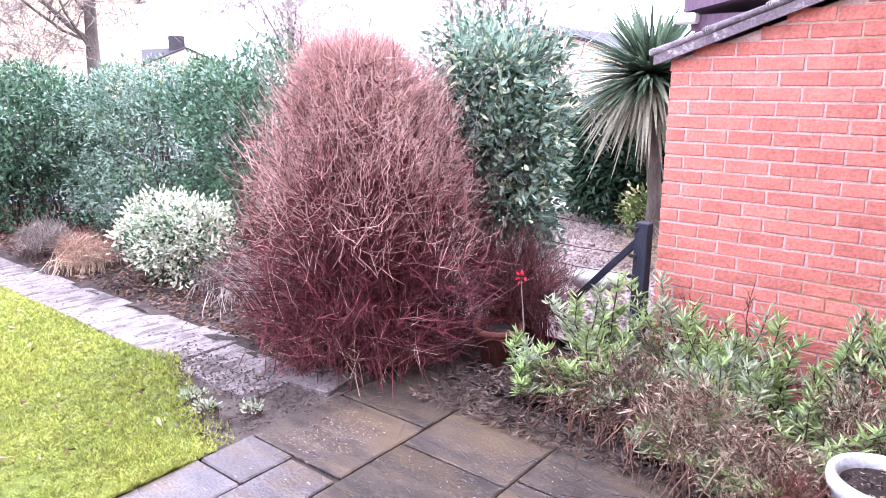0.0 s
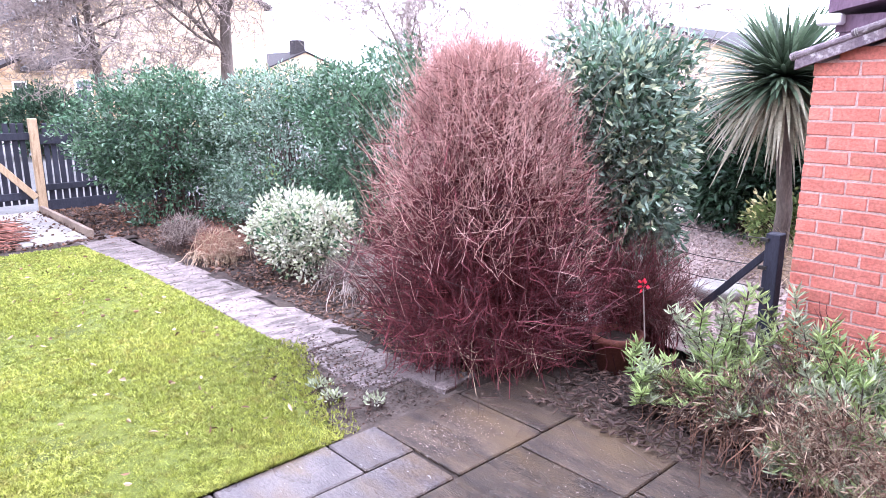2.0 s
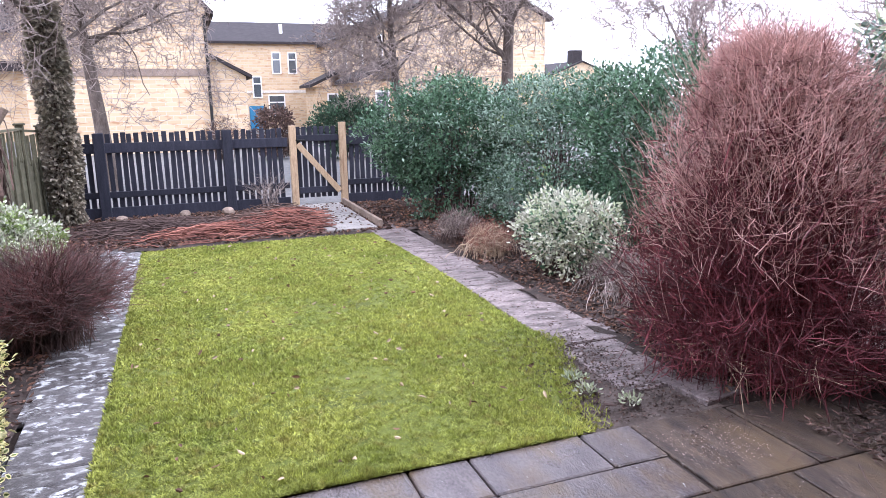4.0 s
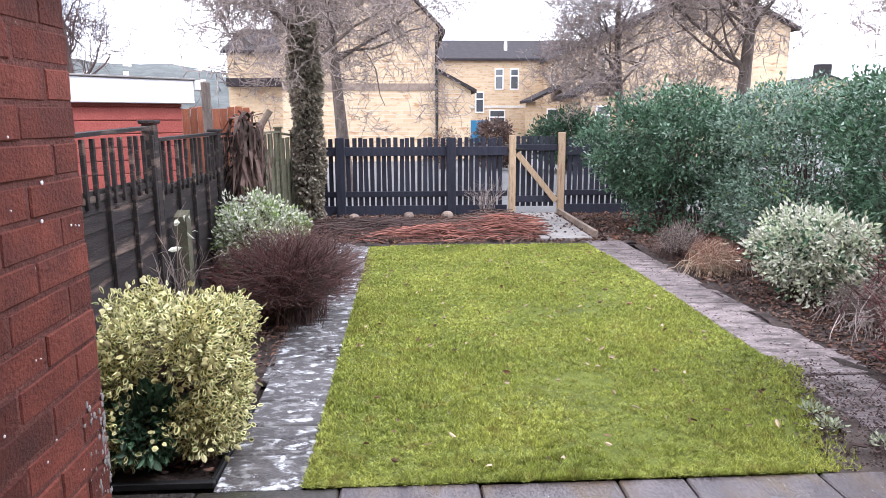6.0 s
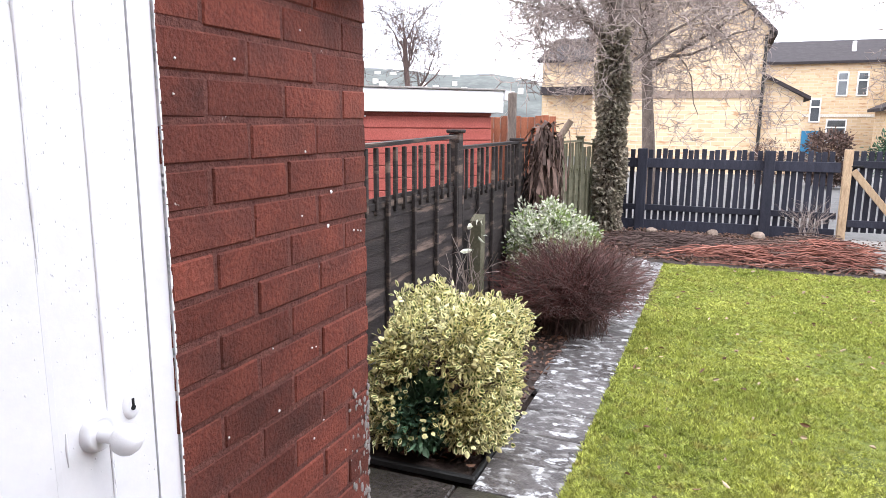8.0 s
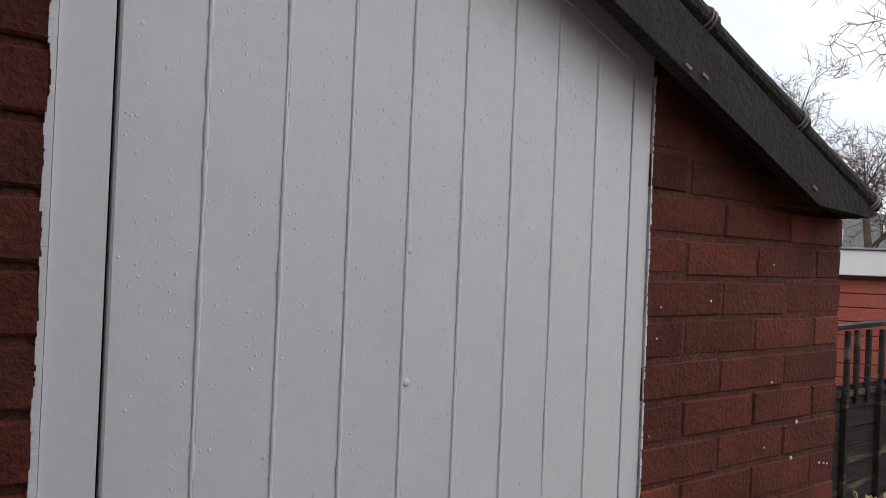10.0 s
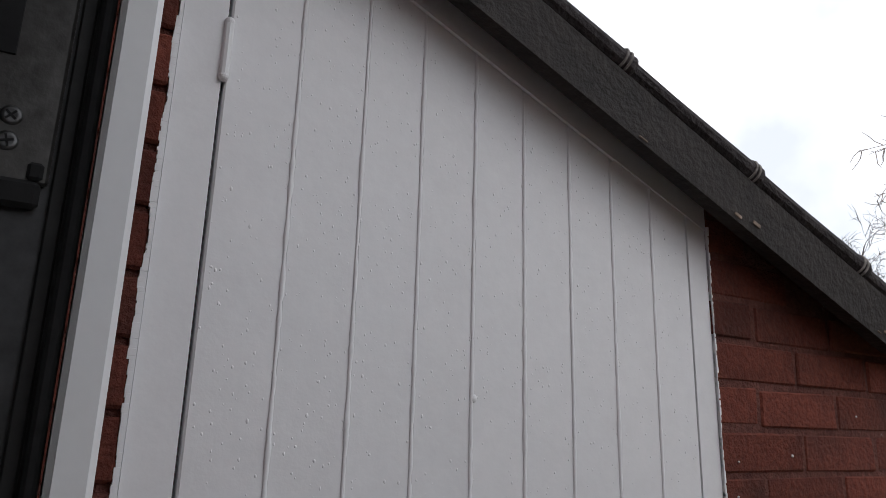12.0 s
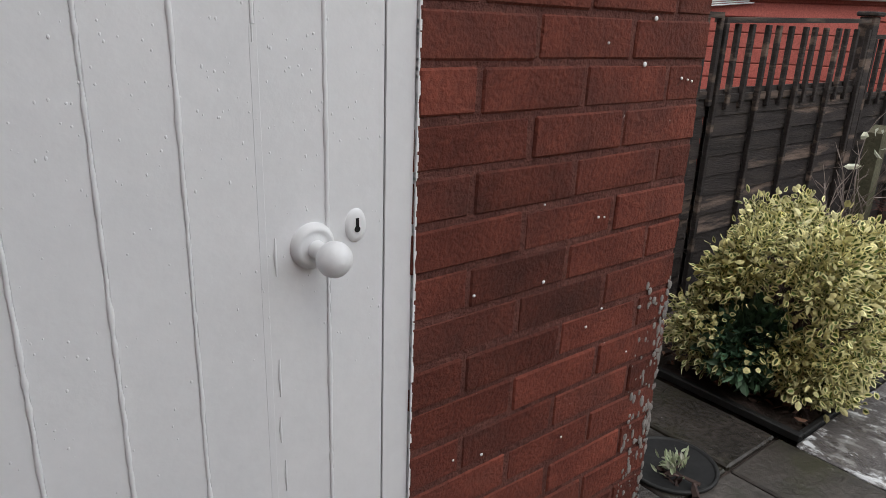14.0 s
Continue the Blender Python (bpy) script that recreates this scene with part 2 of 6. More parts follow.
    hedge_leaf=leaf("evergreen_leaf", (0.032, 0.080, 0.045), (0.110, 0.190, 0.108), 0.6, 0.5, 0.35),
    hedge_grey=leaf("greyish_evergreen_leaf", (0.115, 0.180, 0.135), (0.28, 0.37, 0.29), 0.55, 0.5, 0.35),
    hedge_tip=leaf("yellow_green_tip", (0.16, 0.23, 0.07), (0.26, 0.32, 0.12), 0.4),
    shrub_dark=leaf("dark_shrub_leaf", (0.020, 0.045, 0.026), (0.05, 0.09, 0.05), 0.5, 0.4),
    pale_leaf=leaf("cream_variegated_leaf", (0.40, 0.41, 0.32), (0.66, 0.66, 0.55), 0.35),
    euonymus_edge=leaf("yellow_leaf_margin", (0.60, 0.54, 0.23), (0.80, 0.76, 0.44), 0.4),
    euonymus_core=leaf("green_leaf_middle", (0.05, 0.085, 0.02), (0.15, 0.20, 0.05), 0.5),
    hebe=leaf("fresh_green_leaf", (0.30, 0.41, 0.15), (0.52, 0.61, 0.29), 0.4),
    hebe_grey=leaf("grey_green_leaf", (0.34, 0.40, 0.25), (0.56, 0.60, 0.42), 0.4),
    cordyline=leaf("cordyline_blade", (0.055, 0.095, 0.055), (0.13, 0.17, 0.11), 0.5, 0.4),
    cordyline_dry=leaf("dry_cordyline_blade", (0.22, 0.21, 0.15), (0.34, 0.31, 0.22), 0.4),
    ivy=leaf("ivy_leaf", (0.17, 0.155, 0.11), (0.38, 0.33, 0.26), 0.5),
    hill=surface("wooded_hill", (0.050, 0.056, 0.054), (0.10, 0.108, 0.10), 0.03, 1.0, 0.0, 0.2),
    house_plain=surface("pale_render", (0.55, 0.52, 0.47), (0.62, 0.58, 0.52), 2, 0.9, 0.1, 20),
    tarmac=surface("worn_pale_tarmac", (0.11, 0.108, 0.105), (0.16, 0.157, 0.154), 3, 0.9, 0.3, 60),
    interior=surface("plain_interior", (0.50, 0.48, 0.45), (0.55, 0.53, 0.50), 2, 0.9, 0.0),
)


def buff_brick():
    m = bpy.data.materials.new("buff_brick")
    m.use_nodes = True
    t = m.node_tree
    bsdf = t.nodes["Principled BSDF"]
    co = t.nodes.new("ShaderNodeTexCoord")
    sep = t.nodes.new("ShaderNodeSeparateXYZ")
    t.links.new(co.outputs["Object"], sep.inputs[0])
    add = t.nodes.new("ShaderNodeMath")
    t.links.new(sep.outputs[0], add.inputs[0])
    t.links.new(sep.outputs[1], add.inputs[1])
    comb = t.nodes.new("ShaderNodeCombineXYZ")
    t.links.new(add.outputs[0], comb.inputs[0])
    t.links.new(sep.outputs[2], comb.inputs[1])
    b = t.nodes.new("ShaderNodeTexBrick")
    b.inputs["Color1"].default_value, b.inputs["Color2"].default_value = (0.50, 0.37, 0.23, 1), (0.60, 0.46, 0.30, 1)
    b.inputs["Mortar"].default_value = (0.55, 0.47, 0.37, 1)
    b.inputs["Scale"].default_value = 1.0
    b.inputs["Brick Width"].default_value, b.inputs["Row Height"].default_value, b.inputs["Mortar Size"].default_value = 0.45, 0.15, 0.012
    t.links.new(comb.outputs[0], b.inputs["Vector"])
    n = t.nodes.new("ShaderNodeTexNoise")
    n.inputs["Scale"].default_value, n.inputs["Detail"].default_value = 2.6, 6
    st = t.nodes.new("ShaderNodeMapping")
    st.inputs["Scale"].default_value = (1.0, 3.2, 1.0)
    t.links.new(comb.outputs[0], st.inputs[0])
    t.links.new(st.outputs[0], n.inputs["Vector"])
    r = t.nodes.new("ShaderNodeMapRange")
    r.inputs[1].default_value, r.inputs[2].default_value = 0.56, 0.68
    t.links.new(n.outputs[0], r.inputs[0])
    mix = t.nodes.new("ShaderNodeMix")
    mix.data_type = "RGBA"
    mix.inputs[7].default_value = (0.40, 0.235, 0.13, 1)
    t.links.new(r.outputs[0], mix.inputs[0])
    t.links.new(b.outputs[0], mix.inputs[6])
    t.links.new(mix.outputs[2], bsdf.inputs["Base Color"])
    bsdf.inputs["Roughness"].default_value = 0.9
    return m


M["buff"] = buff_brick()


# ---------------------------------------------------------------- mesh tools
def mesh_of(name, V, F, mats, index=None, smooth=False):
    """A mesh from an array of vertices and a list of arrays of faces (each array has faces of one length)."""
    me = bpy.data.meshes.new(name)
    V = np.asarray(V, dtype=np.float32).reshape(-1, 3)
    F = [np.asarray(f, dtype=np.int32) for f in F if len(f)]
    me.vertices.add(len(V))
    me.vertices.foreach_set("co", V.ravel())
    loops = np.concatenate([f.ravel() for f in F])
    sizes = np.concatenate([np.full(len(f), f.shape[1], dtype=np.int32) for f in F])
    me.loops.add(len(loops))
    me.loops.foreach_set("vertex_index", loops)
    me.polygons.add(len(sizes))
    me.polygons.foreach_set("loop_start", np.concatenate([[0], np.cumsum(sizes)[:-1]]).astype(np.int32))
    me.polygons.foreach_set("loop_total", sizes)
    for m in mats:
        me.materials.append(m)
    if index is not None:
        me.polygons.foreach_set("material_index", np.asarray(index, dtype=np.int32))
    me.polygons.foreach_set("use_smooth", np.full(len(sizes), smooth, dtype=bool))
    me.update(calc_edges=True)
    me.validate()
    return me


class Geo:
    """Gathers simple solids into one mesh."""

    def __init__(self):
        self.v, self.q, self.t = [], [], []
        self.n = 0

    def add(self, verts, faces):
        for f in faces:
            if len(f) == 4:
                self.q.append([i + self.n for i in f])
            elif len(f) == 3:
                self.t.append([i + self.n for i in f])
            else:
                for k in range(1, len(f) - 1):
                    self.t.append([f[0] + self.n, f[k] + self.n, f[k + 1] + self.n])
        self.v.extend([tuple(p) for p in verts])
        self.n += len(verts)
        return self

    def box(self, x0, y0, z0, x1, y1, z1, bev=0.0, m=None):
        vs, fs = chamfered(abs(x1 - x0), abs(y1 - y0), abs(z1 - z0), bev)
        c = Vector(((x0 + x1) / 2, (y0 + y1) / 2, (z0 + z1) / 2))
        pts = [Vector(p) + c for p in vs]
        return self.add([m @ p for p in pts] if m else pts, fs)

    def prism(self, outline, y0, y1):
        """An outline in x and z, pushed from y0 to y1."""
        n = len(outline)
        vs = [(x, y0, z) for x, z in outline] + [(x, y1, z) for x, z in outline]
        fs = [list(range(n)), list(range(2 * n - 1, n - 1, -1))] + [[(i + 1) % n, i, i + n, (i + 1) % n + n] for i in range(n)]
        return self.add(vs, fs)

    def lathe(self, profile, sides=24, centre=(0, 0, 0)):
        vs, fs = [], []
        for r, z in profile:
            for k in range(sides):
                a = 2 * math.pi * k / sides
                vs.append((centre[0] + r * math.cos(a), centre[1] + r * math.sin(a), centre[2] + z))
        for j in range(len(profile) - 1):
            for k in range(sides):
                fs.append([j * sides + k, j * sides + (k + 1) % sides, (j + 1) * sides + (k + 1) % sides, (j + 1) * sides + k])
        return self.add(vs, fs)

    def tube(self, pts, radii, sides=8):
        V, F = tubes(np.array([pts], dtype=float), np.array([radii], dtype=float), sides)
        return self.add(V.tolist(), F.tolist())

    def mesh(self, name, mat, smooth=False):
        return mesh_of(name, self.v, [self.q, self.t], [mat], smooth=smooth)


BOXES = {}


def chamfered(w, d, h, bev):
    key = (round(w, 4), round(d, 4), round(h, 4), bev)
    if key not in BOXES:
        bm = bmesh.new()
        bmesh.ops.create_cube(bm, size=1)
        bmesh.ops.scale(bm, vec=(w, d, h), verts=bm.verts)
        if bev:
            bmesh.ops.bevel(bm, geom=bm.edges[:], offset=min(bev, w * 0.4, d * 0.4, h * 0.4), segments=1, affect="EDGES")
        bm.verts.index_update()
        BOXES[key] = ([v.co.copy() for v in bm.verts], [[v.index for v in f.verts] for f in bm.faces])
        bm.free()
    return BOXES[key]


def tubes(P, R, sides=3):
    """Tubes along many paths at once. P: (n, k, 3); R: (n, k)."""
    n, k, _ = P.shape
    T = np.gradient(P, axis=1)
    T /= np.linalg.norm(T, axis=2, keepdims=True) + 1e-9
    ref = np.where(np.abs(T[..., 2:3]) > 0.9, np.array([1.0, 0, 0]), np.array([0, 0, 1.0]))
    U = np.cross(T, ref)
    U /= np.linalg.norm(U, axis=2, keepdims=True) + 1e-9
    W = np.cross(T, U)
    ang = np.arange(sides) * 2 * np.pi / sides
    ring = U[:, :, None, :] * np.cos(ang)[None, None, :, None] + W[:, :, None, :] * np.sin(ang)[None, None, :, None]
    V = P[:, :, None, :] + ring * R[:, :, None, None]
    idx = np.arange(n * k * sides).reshape(n, k, sides)
    a, b = idx[:, :-1, :], idx[:, 1:, :]
    F = np.stack([a, np.roll(a, -1, 2), np.roll(b, -1, 2), b], axis=-1).reshape(-1, 4)
    return V.reshape(-1, 3), F


def unit(A):
    return A / (np.linalg.norm(A, axis=-1, keepdims=True) + 1e-9)


def leaves(P, D, length, width, rng, fold=0.25, curl=0.0):
    """Leaves folded along the midrib at P, pointing along D."""
    n = len(P)
    D = unit(D)
    S = unit(np.cross(D, unit(rng.normal(size=(n, 3)))))
    N = np.cross(D, S)
    L = (length * rng.uniform(0.65, 1.25, n))[:, None]
    W = (width * rng.uniform(0.7, 1.2, n))[:, None]
    def at(u, w):
        return P + D * L * u + S * W * w + N * (W * fold * abs(w) * 2 + L * curl * u * u)
    V = np.stack([P, at(0.28, 0.42), at(0.68, 0.40), at(1.0, 0.0), at(0.68, -0.40), at(0.28, -0.42)], axis=1)
    i = np.arange(n)[:, None] * 6
    F = np.concatenate([i + [0, 1, 2, 3], i + [0, 3, 4, 5]], axis=1).reshape(-1, 4)
    return V.reshape(-1, 3), F


def lumpy(n, centre, size, rng, shell=0.55, lumps=5, amount=0.22, low=-0.9, square=1.0):
    """Points in the outer part of an uneven, lumpy body, and the outward direction there."""
    d = unit(rng.normal(size=(n * 3 + 300, 3)))
    d = d[d[:, 2] > low][:n]
    n = len(d)
    if square != 1.0:
        d = unit(np.sign(d) * np.abs(d) ** square)
    phase, freq = rng.uniform(0, 6.28, (lumps, 3)), rng.uniform(1.5, 5, (lumps, 3))
    bulge = sum(np.sin(d[:, 0] * freq[k, 0] + phase[k, 0]) * np.cos(d[:, 1] * freq[k, 1] + phase[k, 1]) * np.sin(d[:, 2] * freq[k, 2] + phase[k, 2]) for k in range(lumps))
    r = (1 + amount * bulge / math.sqrt(lumps)) * (shell + (1 - shell) * rng.random(n) ** 0.5) * (1 + 0.05 * rng.normal(size=n))
    boxy = 1.0 if square == 1.0 else 1.0 / np.max(np.abs(d), axis=1) ** 0.45
    return np.array(centre) + d * (r * boxy)[:, None] * np.array(size), d


def thing(name, at=(0, 0, 0), label="", category="", group="", kind=""):
    ob = new(name)
    ob.empty_display_size = 0.05
    ob.location = at
    return tagged(ob, label, category, group, kind)


def part(name, me, parent, label="", kind=""):
    ob = new(name, me)
    ob.parent = parent
    return tagged(ob, label, kind=kind)


def solid(name, geo, mat, label="", category="", kind="", group="", smooth=False):
    return tagged(new(name, geo.mesh(name, mat, smooth)), label, category, group, kind)


def cap_sphere(geo, c, r, squash=(1, 1, 1), rings=8, sides=14):
    prof = [(r * math.sin(math.pi * i / rings) + 1e-5, -r * math.cos(math.pi * i / rings)) for i in range(rings + 1)]
    g = Geo().lathe(prof, sides)
    return geo.add([(c[0] + x * squash[0], c[1] + y * squash[1], c[2] + z * squash[2]) for x, y, z in g.v], g.q)


# ---------------------------------------------------------------- ground
XE = -1.14          # edge of the patio against the lawn
rng = np.random.default_rng(3)


def height_sheet(name, x0, y0, x1, y1, step, z, rough, mat, seed, kind="structure", label="", category=""):
    nx, ny = max(2, int(abs(x1 - x0) / step)), max(2, int(abs(y1 - y0) / step))
    xs, ys = np.linspace(x0, x1, nx + 1), np.linspace(y0, y1, ny + 1)
    V = []
    for y in ys:
        for x in xs:
            V.append((x, y, z + rough * noise.noise((x * 3 + seed, y * 3, 0)) + 0.5 * rough * noise.noise((x * 11 + seed, y * 11, 2))))
    idx = np.arange((nx + 1) * (ny + 1)).reshape(ny + 1, nx + 1)
    F = np.stack([idx[:-1, :-1], idx[:-1, 1:], idx[1:, 1:], idx[1:, :-1]], axis=-1).reshape(-1, 4)
    return tagged(new(name, mesh_of(name, V, [F], [mat], smooth=True)), label, category, "", kind)


ground = Geo()
ground.add([(-900, -900, -0.06), (300, -900, -0.06), (300, 900, -0.06), (-900, 900, -0.06)], [[0, 1, 2, 3]])
solid("ground", ground, M["soil"], "dark bare earth reaching to the horizon", "ground", "structure")
height_sheet("soil_bed_rear", -9.6, -1.1, -6.75, 5.2, 0.12, -0.005, 0.03, M["soil"], 1, label="dark earth of the rear flower bed", category="flower bed")
height_sheet("soil_bed_pots", -1.08, 3.98, 1.66, 4.79, 0.08, 0.012, 0.03, M["soil"], 7, label="dark damp earth under the perennials", category="flower bed")
height_sheet("soil_bed_side", -7.2, 3.45, -1.1, 4.9, 0.1, 0.0, 0.035, M["soil"], 2, label="dark damp earth of the shrub border", category="flower bed")
height_sheet("soil_bed_fence", -7.4, -1.1, -1.225, -0.15, 0.1, -0.01, 0.03, M["soil"], 3, label="dark earth along the panel fence", category="flower bed")
height_sheet("soil_strip", -2.75, 2.5, -1.145, 3.75, 0.05, -0.014, 0.026, M["soil_crumb"], 4, label="bare crumbly earth beside the lawn corner", category="flower bed")
height_sheet("far_ground", -70, -30, -9.65, 40, 3.0, -0.04, 0.0, M["tarmac"], 5, label="pale worn tarmac beyond the picket fence", category="road")
height_sheet("gravel_yard", -6.5, 4.95, 1.5, 14.0, 0.4, 0.005, 0.01, M["gravel_bed"], 6, label="pinkish gravel ground beyond the low gate", category="gravel")


def lawn_edge(x):
    """The lawn's long side towards the shrub border: it curves in to the patio."""
    return 3.02 - 0.44 * max(0.0, (x + 2.35) / 1.21) ** 0.85 if x > -2.35 else 3.02 - 0.12 * max(0, (-x - 5.0) / 2)


def make_lawn():
    V, F = [], []
    nx, ny = 90, 44
    for i in range(nx + 1):
        x = XE + (-6.72 - XE) * i / nx
        y0, y1 = 0.276 + 0.008 * noise.noise((x * 6, 0, 0)), lawn_edge(x) + (0.03 + 0.06 * min(1.0, max(0.0, x + 2.6))) * (noise.noise((x * 5, 4, 0)) + 0.7 * noise.noise((x * 17, 4, 3)))
        for j in range(ny + 1):
            y = y0 + (y1 - y0) * j / ny
            edge = min(j, ny - j, i, nx - i)
            V.append((x, y, 0.008 + 0.008 * noise.noise((x * 2, y * 2, 5)) - (0.012 if edge == 0 else 0)))
    idx = np.arange((nx + 1) * (ny + 1)).reshape(nx + 1, ny + 1)
    Q = np.stack([idx[:-1, :-1], idx[1:, :-1], idx[1:, 1:], idx[:-1, 1:]], axis=-1).reshape(-1, 4)
    tagged(new("lawn", mesh_of("lawn", V, [Q], [M["turf"]], smooth=True)), "mown yellowish green lawn with mossy patches", "lawn", "", "structure")
    n = 330000
    u = rng.random(n) ** 1.5
    x = XE + 0.006 + (-6.7 - XE) * u
    e = np.array([lawn_edge(a) for a in x])
    y = 0.268 + (e - 0.25) * rng.random(n)
    y += np.where((x > -2.6) & (y > e - 0.12), 0.16 * rng.random(n) ** 2.5, 0.0)
    clump = np.random.default_rng(33).random((190, 100))
    cu, cv = (XE - x) / 0.032, (y - 0.2) / 0.032
    cu, cv = np.clip(cu, 0, 187), np.clip(cv, 0, 97)
    ci, cj = cu.astype(int), cv.astype(int)
    cu, cv = cu - ci, cv - cj
    tuft = (clump[ci, cj] * (1 - cu) + clump[ci + 1, cj] * cu) * (1 - cv) + (clump[ci, cj + 1] * (1 - cu) + clump[ci + 1, cj + 1] * cu) * cv
    keep = (rng.random(n) < 0.12 + 1.6 * tuft) & (rng.random(n) < 1 - 0.75 * np.clip((x + 1.9) / 0.7, 0, 1) * np.clip((y - 2.15) / 0.5, 0, 1))
    x, y, tuft = x[keep], y[keep], tuft[keep]
    n = len(x)
    patch = np.sin(x * 2.3 + 1.2 * np.sin(y * 2.1)) * np.cos(y * 2.7 + x)
    h = (0.017 + 0.005 * patch) * rng.uniform(0.5, 1.4, n) * (0.45 + 1.1 * tuft)
    a = rng.uniform(0, 6.28, n)
    w = rng.uniform(0.0025, 0.0055, n) * (1 + 0.35 * (-x - 1.1))
    lean = rng.normal(0, 0.014, (n, 2))
    B = np.stack([x, y, np.full(n, 0.004)], 1)
    S = np.stack([np.cos(a) * w, np.sin(a) * w, np.zeros(n)], 1)
    T = B + np.stack([lean[:, 0], lean[:, 1], h], 1)
    Vb = np.stack([B - S, B + S, T], 1).reshape(-1, 3)
    tagged(new("grass_blades", mesh_of("grass_blades", Vb, [np.arange(n * 3).reshape(-1, 3)], [M["grass"]])), "short yellow-green grass blades of the lawn", "grass", "", "stuff")


make_lawn()


# ---------------------------------------------------------------- outbuildings and house
RISE, RISE_RIGHT = 0.437, 0.352        # slopes of the two lean-to roofs


def under(x):
    """The lower edge of the dark outbuilding's barge board."""
    return 1.778 + RISE * x


def wall_top(x):
    return under(x) + 0.072


def door_head(x):
    """The lower edge of the white head board over the door."""
    return 2.093 + 0.432 * (x - 0.71)


def under_right(x):
    return 1.802 + RISE_RIGHT * x


def wall_core(name, outline, y0, y1, mat, label):
    g = Geo().prism(outline, y0, y1)
    return solid(name, g, mat, label, "brick wall", "structure")


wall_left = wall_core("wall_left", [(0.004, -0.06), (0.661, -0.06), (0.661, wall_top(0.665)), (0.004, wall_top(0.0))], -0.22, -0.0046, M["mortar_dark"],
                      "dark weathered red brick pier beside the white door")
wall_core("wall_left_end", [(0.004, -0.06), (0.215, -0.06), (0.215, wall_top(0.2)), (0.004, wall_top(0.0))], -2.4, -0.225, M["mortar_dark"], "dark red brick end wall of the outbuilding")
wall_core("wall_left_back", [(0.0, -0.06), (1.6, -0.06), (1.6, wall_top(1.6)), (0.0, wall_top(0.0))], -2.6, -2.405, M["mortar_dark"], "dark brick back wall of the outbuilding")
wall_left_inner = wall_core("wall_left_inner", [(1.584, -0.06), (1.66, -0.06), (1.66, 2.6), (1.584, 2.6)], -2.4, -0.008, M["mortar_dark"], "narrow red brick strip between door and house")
wall_right = wall_core("wall_right", [(0.119, -0.06), (2.3, -0.06), (2.3, under_right(2.2)), (0.119, under_right(0.1))], 4.7955, 5.0, M["mortar_light"],
                       "bright orange-red brick wall of the lean-to")
wall_core("wall_right_end", [(0.119, -0.06), (0.33, -0.06), (0.33, under_right(0.2)), (0.119, under_right(0.1))], 5.005, 6.6, M["mortar_light"], "red brick end wall of the lean-to")


def lean_roof(name, y0, y1, verge, x0, x1, mat, label, low, rise, first, lift, flat=None):
    """A lean-to roof of overlapping tile courses that falls towards the garden, with a dark barge board under its verge.
    low: the barge board's lower edge; first: where a course begins; lift: the tiles' height over that edge."""
    roof = thing(name, (0, 0, 0), label, "roof", kind="structure")
    k = math.atan(rise)
    far_side = verge > 0.5 * (y0 + y1)
    foot = [(x0, low(x0))] if flat is None else [(x0, flat), (x0 + 0.03, flat - 0.012), ((flat - low(0.0)) / rise, flat)]
    board = foot + [(x1, low(x1)), (x1, low(x1) + lift - 0.012), (x0, low(x0) + lift - 0.012)]
    part("barge_board", Geo().prism(board, verge - 0.028 if far_side else verge, verge if far_side else verge + 0.028).mesh("barge_board", M["barge"] if far_side else mat), roof, "dark barge board")
    r = np.random.default_rng(len(name))
    lip = Geo()
    for i in range(9):
        x = x0 + 0.25 + (x1 - x0 - 0.3) * r.random()
        w = r.uniform(0.004, 0.022)
        y = verge + (0.001 if far_side else -0.001)
        z = low(x) + r.uniform(0.003, 0.02)
        lip.box(x, y - 0.0015, z, x + w, y + 0.0015, z + r.uniform(0.002, 0.007), 0.0006, Matrix.Translation((x, 0, z)) @ Matrix.Rotation(-k, 4, "Y") @ Matrix.Translation((-x, 0, -z)))
    part("flaking_paint", lip.mesh("flaking_paint", M["timber_old"]), roof, "pale scuffs on the barge board", "stuff")
    g = Geo().prism([(x0 + 0.02, low(x0 + 0.02) + lift - 0.03), (x1, low(x1) + lift - 0.03), (x1, low(x1) + lift - 0.008), (x0 + 0.02, low(x0 + 0.02) + lift - 0.008)], min(y0, y1) + 0.03, max(y0, y1) - 0.03)
    part("roof_deck", g.mesh("roof_deck", mat), roof)
    step = 0.30
    L = step + 0.05
    wide = abs(y1 - y0)
    side = wide if far_side else 0.0
    s = -1 if far_side else 1
    tile = Geo().prism([(0, 0), (L, 0), (L, 0.014), (0, 0.020)], 0, wide)
    tile.tube([(0.0, side + s * 0.016, 0.010), (0.02, side + s * 0.016, 0.012), (L, side + s * 0.016, 0.004)], [0.019, 0.021, 0.017], 12)
    cap_sphere(tile, (0.006, side + s * 0.016, 0.012), 0.023, (0.6, 1, 1), 6, 12)
    me = tile.mesh("tile_course", mat)
    ring = Geo()
    for q in (0.016, 0.026):
        circle = [(q, side + s * 0.016 + 0.0225 * math.cos(a), 0.012 + 0.0225 * math.sin(a)) for a in [i * 2 * math.pi / 16 for i in range(17)]]
        ring.tube(circle, [0.0024] * 17, 5)
    rim = ring.mesh("cap_rim", M["concrete"], True)
    for i in range(-1, int((x1 - first) / step) + 1):
        x = max(first + step * i, x0 - 0.02)
        ob = part("tile_course", me, roof)
        ob.matrix_basis = Matrix.Translation((x, min(y0, y1), low(x) + lift - 0.004 * (i < 0))) @ Matrix.Rotation(-k - 0.012, 4, "Y")
        part("cap_rim", rim, ob, "worn pale rim of the verge cap")
    return roof


